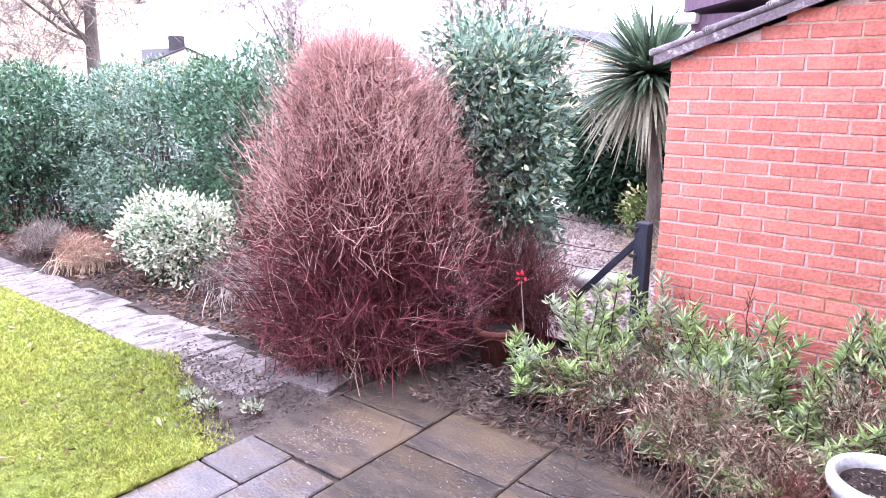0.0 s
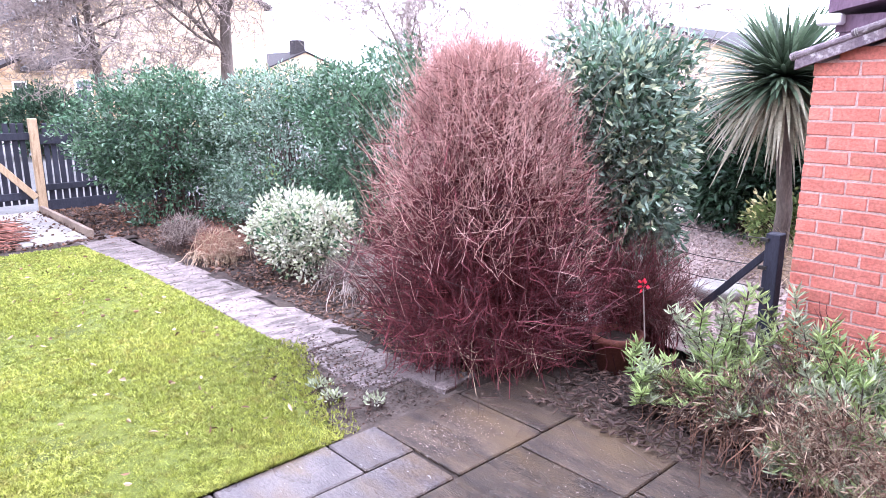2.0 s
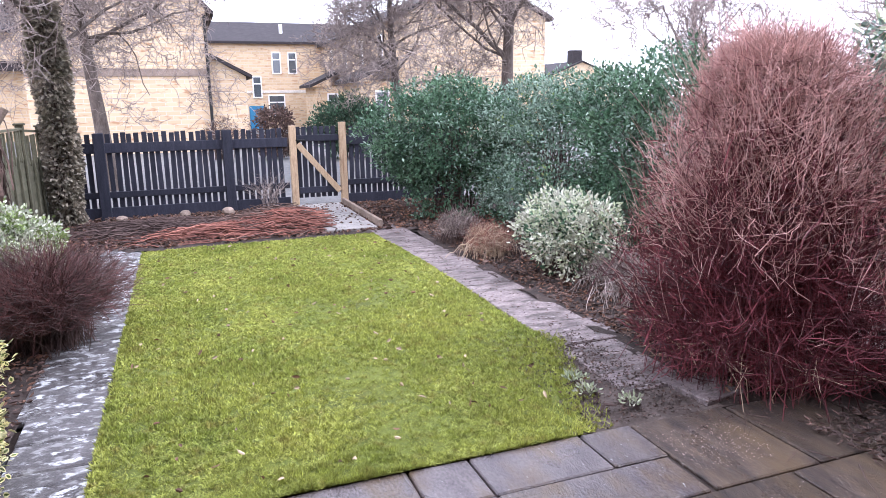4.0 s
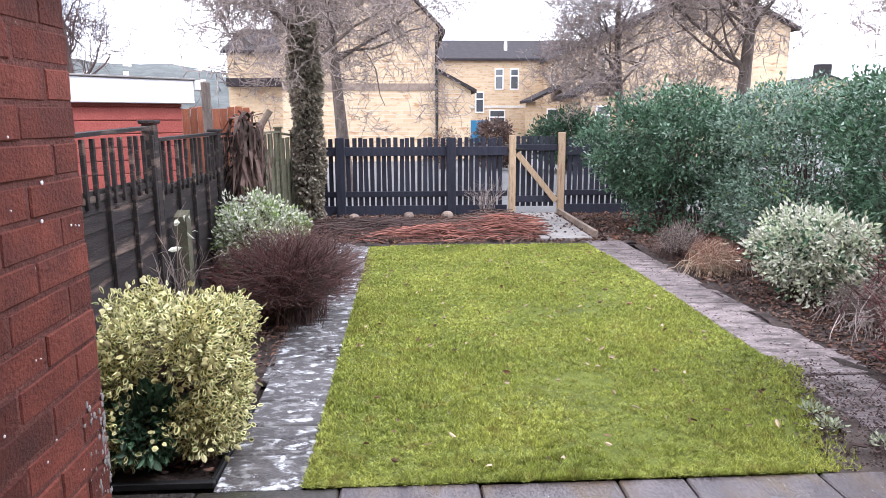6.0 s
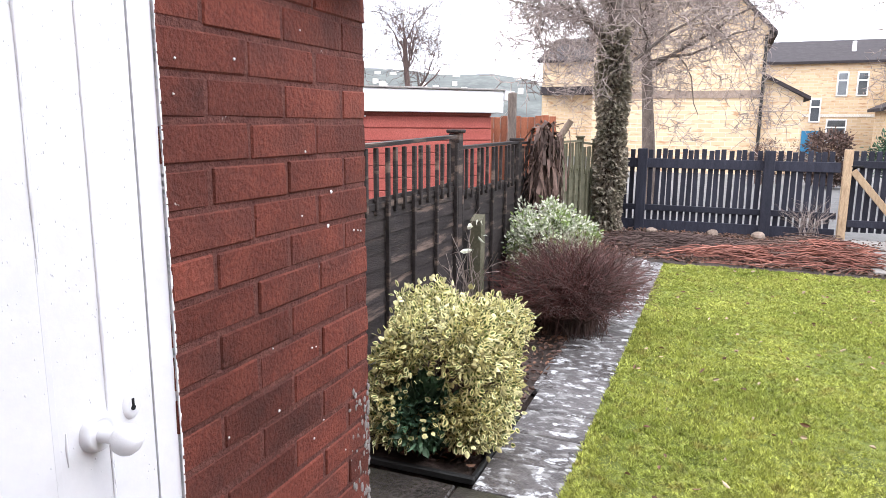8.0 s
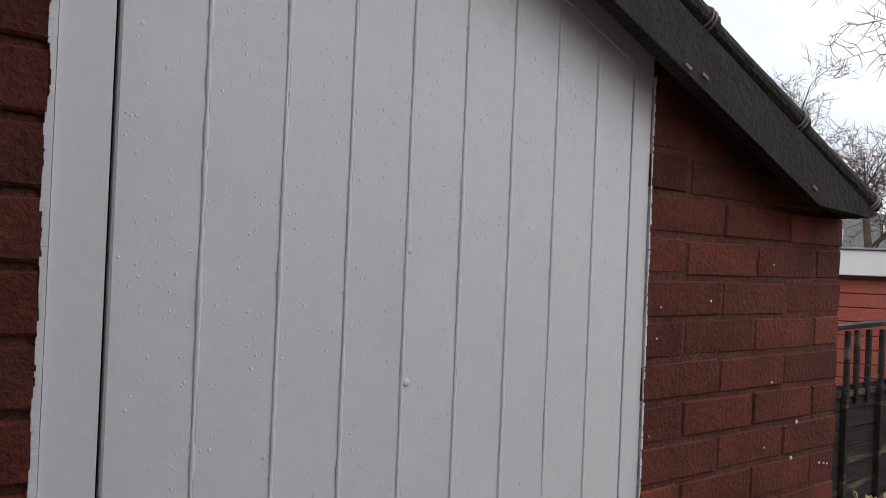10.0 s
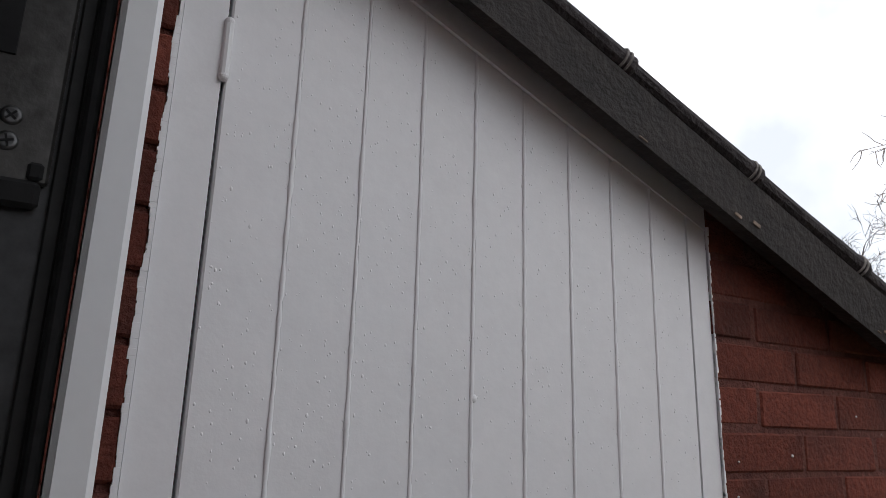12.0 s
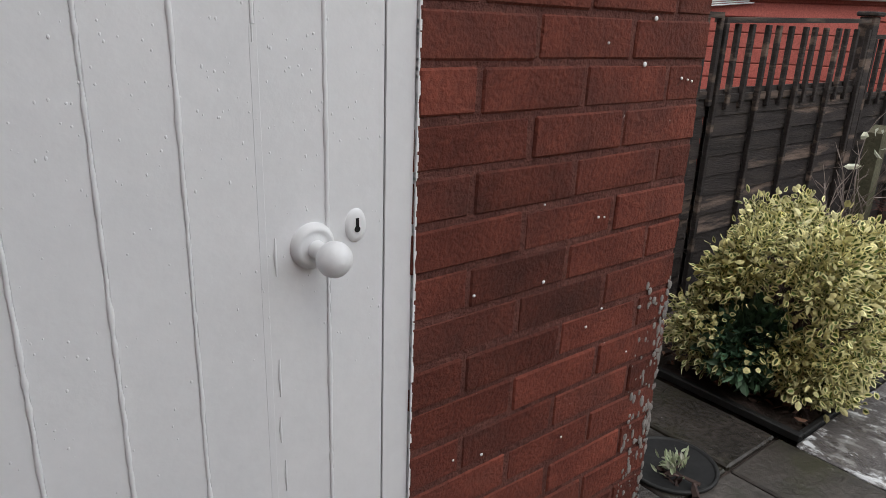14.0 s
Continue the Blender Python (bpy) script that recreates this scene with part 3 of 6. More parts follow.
lean_roof("roof_left", -2.7, 0.075, 0.072, 0.0, 1.62, M["roof_dark"], "dark weathered tiled lean-to roof with a sloping verge", under, RISE, 0.304, 0.115, 1.884)
lean_roof("roof_right", 4.72, 6.8, 4.725, 0.04, 2.3, M["roof_purple"], "lichen-covered tiled lean-to roof with a sloping verge", under_right, RISE_RIGHT, 0.30, 0.062)

house = Geo()
DX = 1.665
house.box(DX, -5.0, -0.06, DX + 0.28, 0.355, 5.4)
house.box(DX, 1.56, -0.06, DX + 0.28, 9.0, 5.4)
house.box(DX, 0.36, 2.45, DX + 0.28, 1.555, 5.4)
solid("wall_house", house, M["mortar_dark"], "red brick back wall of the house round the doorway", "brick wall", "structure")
hall = Geo()
hall.box(DX + 0.285, -0.6, -0.06, 5.0, 2.0, 0.10)
hall.box(DX + 0.285, -0.6, 2.55, 5.0, 2.0, 2.65)
hall.box(DX + 0.285, -0.7, 0.11, 5.0, -0.605, 2.54)
hall.box(DX + 0.285, 2.005, 0.11, 5.0, 2.1, 2.54)
hall.box(5.005, -0.7, -0.06, 5.1, 2.1, 2.65)
solid("hallway", hall, M["interior"], "plain pale hallway behind the open house door", "room", "structure")
solid("doorstep", Geo().box(1.30, 0.36, -0.03, DX + 0.28, 1.555, 0.09, 0.008), M["concrete"], "worn concrete doorstep at the house door", "doorstep", "structure")

# the house door's frame: white outside, with the lock keep on its inner side
frame_left = thing("door_frame", (0, 0, 0), "white plastic door frame with a steel lock keep", "door frame", kind="structure")
g = Geo().box(1.636, 0.362, 0.09, 1.6555, 0.465, 2.40, 0.003)
part("outer_jamb", g.mesh("outer_jamb", M["upvc"]), frame_left)
# the jamb's inner face is shaded by its near-black colour
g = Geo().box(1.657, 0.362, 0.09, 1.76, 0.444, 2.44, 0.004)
part("inner_jamb", g.mesh("inner_jamb", M["shaded_jamb_plastic"]), frame_left, "inner jamb, its shade put into a dark colour")
g = Geo().box(1.634, 0.446, 2.36, 1.76, 1.51, 2.44, 0.005)
part("head", g.mesh("head", M["upvc"]), frame_left)
g = Geo().box(1.634, 1.512, 0.09, 1.76, 1.555, 2.44, 0.005)
part("far_jamb", g.mesh("far_jamb", M["upvc"]), frame_left)
keep = part("lock_keep", Geo().box(1.674, 0.4445, 1.826, 1.714, 0.448, 2.03, 0.002).mesh("lock_keep", M["steel"]), frame_left, "dull steel lock keep plate")
part("keep_slot", Geo().box(1.6968, 0.4475, 1.889, 1.7078, 0.4490, 1.938, 0.0004).mesh("keep_slot", M["dark_gap"]), keep)
part("keep_lip", Geo().box(1.7084, 0.4482, 1.892, 1.7098, 0.4512, 1.935, 0.0005).mesh("keep_lip", M["steel"]), keep, "bright folded lip of the slot")
foot = Geo().box(1.6765, 0.4445, 1.8135, 1.717, 0.4505, 1.8275, 0.004).box(1.6765, 0.4445, 1.8275, 1.6835, 0.4505, 1.8365, 0.0015)
part("keep_foot", foot.mesh("keep_foot", M["dark_gap"]), keep, "black plastic end of the keep")
screw = Geo().lathe([(0.0001, 0.0010), (0.0024, 0.0010), (0.0036, 0.0011), (0.0046, 0.0006), (0.0050, 0.0)], 16).mesh("screw", M["screw_steel"], True)
slot = Geo().box(-0.0030, -0.0005, 0.0011, 0.0030, 0.0005, 0.0014).box(-0.0005, -0.0030, 0.0011, 0.0005, 0.0030, 0.00142).mesh("cross_slot", M["dark_gap"])
for k, (x, z) in enumerate(((1.6927, 1.9684), (1.6933, 1.9559), (1.6939, 1.8581), (1.6938, 1.8452), (1.7012, 1.8346))):
    ob = part("screw", screw, keep)
    ob.matrix_basis = Matrix.Translation((x, 0.448, z)) @ Matrix.Rotation(radians(-90), 4, "X") @ Matrix.Rotation(0.4 + k, 4, "Z")
    if k < 4:
        cs = part("screw_slot", slot, keep)
        cs.matrix_basis = ob.matrix_basis
part("gasket", Geo().box(1.6575, 0.4445, 0.1, 1.664, 0.458, 2.4, 0.002).mesh("gasket", M["dark_gap"]), frame_left, "black rubber gasket")
part("jamb_groove", Geo().box(1.6655, 0.4445, 0.1, 1.6725, 0.4475, 2.4, 0.001).mesh("jamb_groove", M["black_plastic"]), frame_left)
part("glazing_stop", Geo().box(1.7175, 0.4445, 0.1, 1.76, 0.462, 2.4, 0.004).mesh("glazing_stop", M["black_plastic"]), frame_left, "black stop beside the keep plate")

# the white boarded door of the outbuilding
door = thing("boarded_door", (0, 0.016, 0), "white painted boarded door with a round knob", "door")
edges = [0.7131, 0.8004, 0.8889, 0.9772, 1.0662, 1.1553, 1.245, 1.3347, 1.4296, 1.5248]
for a, b in zip(edges, edges[1:]):
    top_a, top_b = door_head(a) + 0.004, door_head(b) + 0.004
    bev = 0.003
    g = Geo()
    o = [(a + 0.0006, 0.06), (b - 0.0006, 0.06), (b - 0.0006, top_b), (a + 0.0006, top_a)]
    inn = [(a + bev, 0.06), (b - bev, 0.06), (b - bev, top_b), (a + bev, top_a)]
    vs = [(x, -0.045, z) for x, z in o] + [(x, -0.0245, z) for x, z in o] + [(x, -0.022, z) for x, z in inn]
    fs = [[3, 2, 1, 0], [8, 9, 10, 11]] + [[i, (i + 1) % 4, (i + 1) % 4 + 4, i + 4] for i in range(4)] + [[i + 4, (i + 1) % 4 + 4, (i + 1) % 4 + 8, i + 8] for i in range(4)]
    g.add(vs, fs)
    part("board", g.mesh("board", M["white_paint"]), door)
for k, e in enumerate(edges[1:-1]):
    start = 1.40 if k == 1 else 0.08
    zs = np.arange(start, door_head(e) - 0.004, 0.010)
    line = [(e + 0.0002 + 0.0009 * noise.noise((e * 30, z * 40, 1)), -0.0225, z) for z in zs]
    fat = [max(0.0012, 0.0032 + 0.0018 * noise.noise((e * 50, z * 65, 7)) + 0.0014 * noise.noise((e * 20, z * 9, 3)) + 0.0016 * max(0.0, noise.noise((e * 90, z * 21, 5)) - 0.35)) for z in zs]
    part("paint_ridge", Geo().tube(line, fat, 6).mesh("paint_ridge", M["white_paint"], True), door, "thick lumpy ridge of paint along the joint")
part("filler_strip", Geo().box(0.8839, -0.03, 0.07, 0.8939, -0.0217, 1.40, 0.0006).mesh("filler_strip", M["white_paint"]), door, "filled and painted joint near the knob")
rb = random.Random(77)
blisters = Geo()
for k in range(2600):
    x = rb.uniform(0.716, 1.522)
    z = 0.85 + 1.55 * rb.random() ** 0.62
    if z < door_head(x) - 0.004:
        q = rb.uniform(0.0007, 0.0019) if k % 15 or z < 1.3 else rb.uniform(0.0015, 0.0023)
        cap_sphere(blisters, (x, -0.0222, z), q, (1.0, 0.45, rb.uniform(1.0, 1.6)), 4, 6)
part("paint_blisters", blisters.mesh("paint_blisters", M["white_paint"], True), door, "small blisters in the white paint", "stuff")
part("back_panel", Geo().prism([(0.716, 0.06), (1.522, 0.06), (1.522, door_head(1.522)), (0.716, door_head(0.716))], -0.06, -0.047).mesh("back_panel", M["white_paint"]), door)
KX, KZ = 0.823, 1.132
rose = Geo().lathe([(0.0001, 0.012), (0.012, 0.012), (0.020, 0.009), (0.023, 0.012), (0.027, 0.009), (0.030, 0.004), (0.031, 0.0)], 28)
ob = part("rose", rose.mesh("rose", M["white_paint"], True), door, "round white painted rose")
ob.matrix_basis = Matrix.Translation((KX, -0.022, KZ)) @ Matrix.Rotation(radians(-90), 4, "X")
shank = Geo().lathe([(0.0135, 0.0), (0.0115, 0.014), (0.0105, 0.03), (0.013, 0.036)], 20)
kn = Geo().lathe([(0.0001, 0.0740), (0.009, 0.0725), (0.0165, 0.068), (0.0215, 0.061), (0.0230, 0.053), (0.0215, 0.045), (0.0165, 0.038), (0.011, 0.034)], 28)
shank.add(kn.v, kn.q)
ob = part("knob", shank.mesh("knob", M["white_paint"], True), door, "white painted round knob")
ob.matrix_basis = Matrix.Translation((KX, -0.018, KZ - 0.002)) @ Matrix.Rotation(radians(-90), 4, "X")
esc = Geo().lathe([(0.0001, 0.005), (0.012, 0.005), (0.017, 0.0035), (0.019, 0.0)], 20)
ob = part("keyhole_plate", esc.mesh("keyhole_plate", M["white_paint"], True), door, "oval white keyhole plate")
ob.matrix_basis = Matrix.Translation((0.759, -0.022, 1.149)) @ Matrix.Rotation(radians(-90), 4, "X") @ Matrix.Diagonal((0.85, 1.25, 1, 1))
hole = Geo()
hole.box(-0.0022, -0.011, 0.0045, 0.0022, 0.002, 0.0062)
hole.lathe([(0.0001, 0.0062), (0.0042, 0.0062), (0.0042, 0.0045)], 12, (0, 0.004, 0))
ob = part("keyhole", hole.mesh("keyhole", M["dark_gap"]), door, "dark keyhole")
ob.matrix_basis = Matrix.Translation((0.759, -0.022, 1.149)) @ Matrix.Rotation(radians(90), 4, "X") @ Matrix.Diagonal((1, -1, -1, 1))
hinge = Geo()
hinge.tube([(0, 0, -0.036), (0, 0, 0.036)], [0.0062, 0.0062], 10)
cap_sphere(hinge, (0, 0, 0.038), 0.0068)
cap_sphere(hinge, (0, 0, -0.038), 0.0068)
hinge.box(-0.006, -0.008, -0.036, 0.004, -0.003, 0.036, 0.001)
hm = hinge.mesh("hinge", M["white_paint"])
for z in (0.45, 1.235, 2.172):
    ob = part("hinge", hm, door, "white painted butt hinge")
    ob.location = (1.5268, -0.018, z)
for x, z in ((1.160, 1.576), (1.164, 1.758)):
    g = Geo()
    cap_sphere(g, (0, 0, 0), 0.006, (1, 0.5, 1), 6, 10)
    ob = part("nail_head", g.mesh("nail_head", M["white_paint"], True), door)
    ob.location = (x - 0.012, -0.022, z)

dframe = thing("wooden_door_frame", (0, 0.016, 0), "white painted timber frame of the boarded door", "door frame", kind="structure")
part("jamb", Geo().prism([(0.667, 0.0), (0.7121, 0.0), (0.7121, door_head(0.712)), (0.667, door_head(0.667))], -0.10, -0.0214).mesh("jamb", M["white_paint"]), dframe)
part("jamb", Geo().prism([(1.5288, 0.0), (1.582, 0.0), (1.582, door_head(1.58)), (1.5288, door_head(1.53))], -0.10, -0.0214).mesh("jamb", M["white_paint"]), dframe)
part("head", Geo().prism([(0.667, door_head(0.667) + 0.001), (1.582, door_head(1.582) + 0.001), (1.582, wall_top(1.582)), (0.667, wall_top(0.667))], -0.10, -0.0190).mesh("head", M["white_paint"]), dframe)
part("cover_strip", Geo().prism([(0.885, door_head(0.885) - 0.006), (1.582, door_head(1.582) - 0.006), (1.582, wall_top(1.582) - 0.02), (0.885, wall_top(0.885) - 0.02)], -0.0188, -0.0130).mesh("cover_strip", M["white_paint"]), dframe, "raised white cover strip under the verge")
# ragged paint line where the frame meets the bricks
rag = np.random.default_rng(8)
for xx, side in ((0.666, -1), (1.583, 1)):
    g = Geo()
    z = 0.0
    while z < door_head(xx):
        h = rag.uniform(0.003, 0.010)
        w = rag.uniform(0.0005, 0.005) if side < 0 else 0.0055 + 0.0045 * noise.noise((z * 17, 2, 0)) + rag.uniform(0, 0.0025)
        g.box(xx - (w if side < 0 else 0), -0.035, z, xx + (w if side > 0 else 0), -0.0162 + rag.uniform(0, 0.0006), z + h * 1.5, 0.0003)
        z += h
    part("paint_edge", g.mesh("paint_edge", M["white_paint"]), dframe, "ragged white paint edge")

# ---------------------------------------------------------------- fences
def picket_fence():
    f = thing("picket_fence", (0, 0, 0), "blue-black painted picket fence along the rear bed", "fence")
    X = -9.5
    pick = Geo().box(-0.011, -0.034, 0.0, 0.011, 0.034, 1.12, 0.004).mesh("picket", M["fence_black"])
    y = -0.66
    k = 0
    while y < 5.2:
        if not 2.30 < y < 3.24:
            ob = part("picket", pick, f)
            ob.location = (X + 0.05, y, 0.11 + 0.012 * math.sin(k * 2.1))
            ob.rotation_euler = (0.012 * math.sin(k * 1.7), 0, 0)
        y += 0.093
        k += 1
    for a, b in ((-0.75, 2.33), (3.25, 5.3)):
        for z in (0.30, 1.0):
            part("rail", Geo().box(X + 0.062, a, z - (0.0 if z < 0.5 else 0.05), X + 0.10, b, z + 0.09, 0.004).mesh("rail", M["fence_black"]), f)
        part("gravel_board", Geo().box(X + 0.062, a, 0.0, X + 0.09, b, 0.16, 0.004).mesh("gravel_board", M["fence_black"]), f)
    for y in (-0.32, 1.43):
        part("post", Geo().box(X + 0.065, y - 0.07, -0.02, X + 0.16, y + 0.07, 1.235, 0.006).mesh("post", M["fence_black"]), f)
    gate = thing("garden_gate", (0, 0, 0), "blue-black picket gate with a pale timber brace", "gate")
    y = 2.50
    while y < 3.13:
        ob = part("picket", pick, gate)
        ob.location = (X + 0.05, y, 0.13)
        y += 0.093
    for z in (0.20, 1.02):
        part("rail", Geo().box(X + 0.062, 2.47, z, X + 0.095, 3.14, z + 0.10, 0.004).mesh("rail", M["fence_black"]), gate)
    m = Matrix.Translation((X + 0.115, 2.80, 0.60)) @ Matrix.Rotation(radians(-50), 4, "X")
    part("brace", Geo().box(-0.018, -0.50, -0.045, 0.018, 0.50, 0.045, 0.004, m).mesh("brace", M["timber"]), gate, "pale diagonal timber brace")
    part("latch", Geo().box(X + 0.10, 2.44, 1.03, X + 0.13, 2.60, 1.055, 0.004).mesh("latch", M["black_plastic"]), gate, "black latch")
    for y, h in ((2.41, 1.27), (3.20, 1.31)):
        p = Geo().box(X + 0.03, y - 0.052, -0.02, X + 0.13, y + 0.052, h, 0.006)
        solid("gate_post", p, M["timber"], "pale new square timber gate post", "post", group="gate posts")


picket_fence()


def panel_fence():
    f = thing("panel_fence", (0, 0, 0), "dark stained lap panel fence with an open slatted top", "fence")
    Y = -1.05
    spans = [(-0.05, -1.75, 1.47, 1.47, "fence_brown"), (-1.78, -3.30, 1.45, 1.485, "fence_brown"), (-3.42, -4.95, 1.40, 1.41, "fence_brown"),
             (-5.05, -6.85, 1.40, 1.38, "fence_brown"), (-6.98, -8.15, 1.37, 1.36, "fence_mossy"), (-8.25, -9.42, 1.34, 1.28, "fence_mossy")]
    r = np.random.default_rng(5)
    for a, b, ha, hb, mk in spans:
        mat = M[mk]
        w = abs(b - a)
        h = min(ha, hb)
        z = 0.04
        while z < h - 0.38:
            g = Geo()
            n = 14
            top = [0.125 + 0.012 * noise.noise((z * 9, i * 0.6 + a * 7, 1)) for i in range(n + 1)]
            vs, fs = [], []
            for i in range(n + 1):
                x = b + w * i / n
                vs += [(x, Y - 0.010, z + 0.02), (x, Y + 0.012, z), (x, Y + 0.002, z + top[i]), (x, Y - 0.012, z + top[i])]
            for i in range(n):
                for c in range(4):
                    fs.append([4 * i + c, 4 * i + (c + 1) % 4, 4 * i + 4 + (c + 1) % 4, 4 * i + 4 + c])
            part("lap_board", g.add(vs, fs).mesh("lap_board", mat), f)
            z += 0.098
        part("capping", Geo().prism([(a, ha - 0.012), (b, hb - 0.012), (b, hb + 0.012), (a, ha + 0.012)], Y - 0.03, Y + 0.035).mesh("capping", mat), f)
        part("mid_rail", Geo().box(b, Y - 0.02, h - 0.37, a, Y + 0.016, h - 0.33, 0.003).mesh("mid_rail", mat), f)
        n = int(w / 0.125)
        for i in range(n + 1):
            x = a - w * i / n
            full = i % 3 == 0
            part("slat", Geo().box(x - 0.014, Y + 0.006 + (0.012 if full else 0), 0.05 if full else h - 0.40, x + 0.014, Y + 0.03 + (0.012 if full else 0), min(ha, hb) - 0.012, 0.003).mesh("slat", mat), f)
    for x, h, mk in ((-3.36, 1.53, "fence_brown"), (-5.0, 1.44, "fence_brown"), (-6.92, 1.43, "fence_mossy"), (-8.2, 1.42, "fence_mossy"), (-9.45, 1.36, "fence_mossy")):
        post = part("post", Geo().box(x - 0.042, Y - 0.042, 0, x + 0.042, Y + 0.042, h - 0.02, 0.005).mesh("post", M[mk]), f)
        part("post_cap", Geo().box(x - 0.058, Y - 0.058, h - 0.018, x + 0.058, Y + 0.058, h + 0.008, 0.006).mesh("post_cap", M[mk]), post)
    g = Geo().prism([(-3.60, -0.02), (-3.50, -0.02), (-3.50, 0.84), (-3.60, 0.88)], -0.98, -0.89)
    solid("concrete_spur", g, M["fence_mossy"], "short grey concrete repair post against the fence", "post")
    p = Geo().tube([(-5.36, -1.2, 0), (-5.35, -1.2, 1.2), (-5.33, -1.2, 1.88)], [0.05, 0.047, 0.044], 12)
    cap_sphere(p, (-5.33, -1.2, 1.88), 0.044, (1, 1, 0.4))
    solid("round_post", p, M["bark"], "tall weathered round timber post behind the fence", "post")


panel_fence()

# the neighbour's red shed and fence
def red_shed():
    s = thing("red_shed", (-6.63, -1.85, 0), "red boarded garden building with a white roof fascia", "shed")
    s.rotation_euler = (0, 0, math.atan2(-0.69, 0.72))
    L = 5.2
    part("wall", Geo().box(0, -3.0, 0, L, -0.03, 1.72).mesh("wall", M["shed_red"]), s)
    z = 0.1
    while z < 1.68:
        part("board", Geo().box(-0.01, -0.028, z, L, 0.0, z + 0.135, 0.006).mesh("board", M["shed_red"]), s)
        z += 0.143
    part("fascia", Geo().box(-0.12, -3.1, 1.71, L + 0.1, 0.10, 1.97, 0.008).mesh("fascia", M["upvc"]), s, "white roof fascia")
    part("roof_sheet", Geo().box(-0.14, -3.12, 1.973, L + 0.12, 0.12, 1.995, 0.004).mesh("roof_sheet", M["concrete"]), s)
    part("gutter_end", Geo().box(-0.26, 0.02, 1.86, -0.125, 0.12, 1.975, 0.01).mesh("gutter_end", M["upvc"]), s)
    g = Geo()
    for k in range(4):
        g.tube([(1.6 + 0.05 * k, 0.03 + 0.01 * k, 1.66 + 0.015 * k), (2.2, 0.05, 1.60 + 0.02 * k), (3.0, 0.04, 1.70 - 0.02 * k)], [0.008] * 3, 6)
    part("cable", g.mesh("cable", M["upvc"]), s, "coiled white cable")


red_shed()


def board_fence(name, a, b, h, mat, label):
    f = thing(name, (0, 0, 0), label, "fence")
    A, B = Vector(a), Vector(b)
    n = int((B - A).length / 0.125)
    ang = math.atan2(B.y - A.y, B.x - A.x)
    me = Geo().box(-0.058, -0.01, 0, 0.058, 0.01, h, 0.004).mesh("board", mat)
    for i in range(n):
        ob = part("board", me, f)
        p = A.lerp(B, (i + 0.5) / n)
        ob.location = (p.x, p.y, 0.02 * math.sin(i * 1.3))
        ob.rotation_euler = (0, 0, ang)
    for z in (0.35, h - 0.3):
        g = Geo().box(0, -0.05, z, (B - A).length, -0.012, z + 0.08, 0.003, Matrix.Translation((A.x, A.y, 0)) @ Matrix.Rotation(ang, 4, "Z"))
        part("rail", g.mesh("rail", mat), f)


board_fence("board_fence", (-10.4, -1.9, 0), (-10.4, -3.4, 0), 1.72, M["fence_red"], "bright orange-brown vertical board fence")
board_fence("board_fence", (-8.5, -3.6, 0), (-10.4, -3.4, 0), 1.72, M["fence_brown"], "brown vertical board fence of the neighbour")


# ---------------------------------------------------------------- far houses
def window(parent, p, w, h, axis, mat=None):
    """A casement on a wall; axis: the way it looks, '+x' or '-y'."""
    win = part("window", Geo().box(-0.03, -w / 2, 0, 0.05, w / 2, h, 0.01).mesh("window", M["upvc"]), parent, "white framed window")
    part("pane", Geo().box(0.03, -w / 2 + 0.07, 0.08, 0.056, w / 2 - 0.07, h * 0.62, 0.0).mesh("pane", mat or M["glass"]), win)
    part("pane", Geo().box(0.03, -w / 2 + 0.07, h * 0.68, 0.056, w / 2 - 0.07, h - 0.08, 0.0).mesh("pane", mat or M["glass"]), win)
    win.location = p
    if axis == "-y":
        win.rotation_euler = (0, 0, radians(-90))


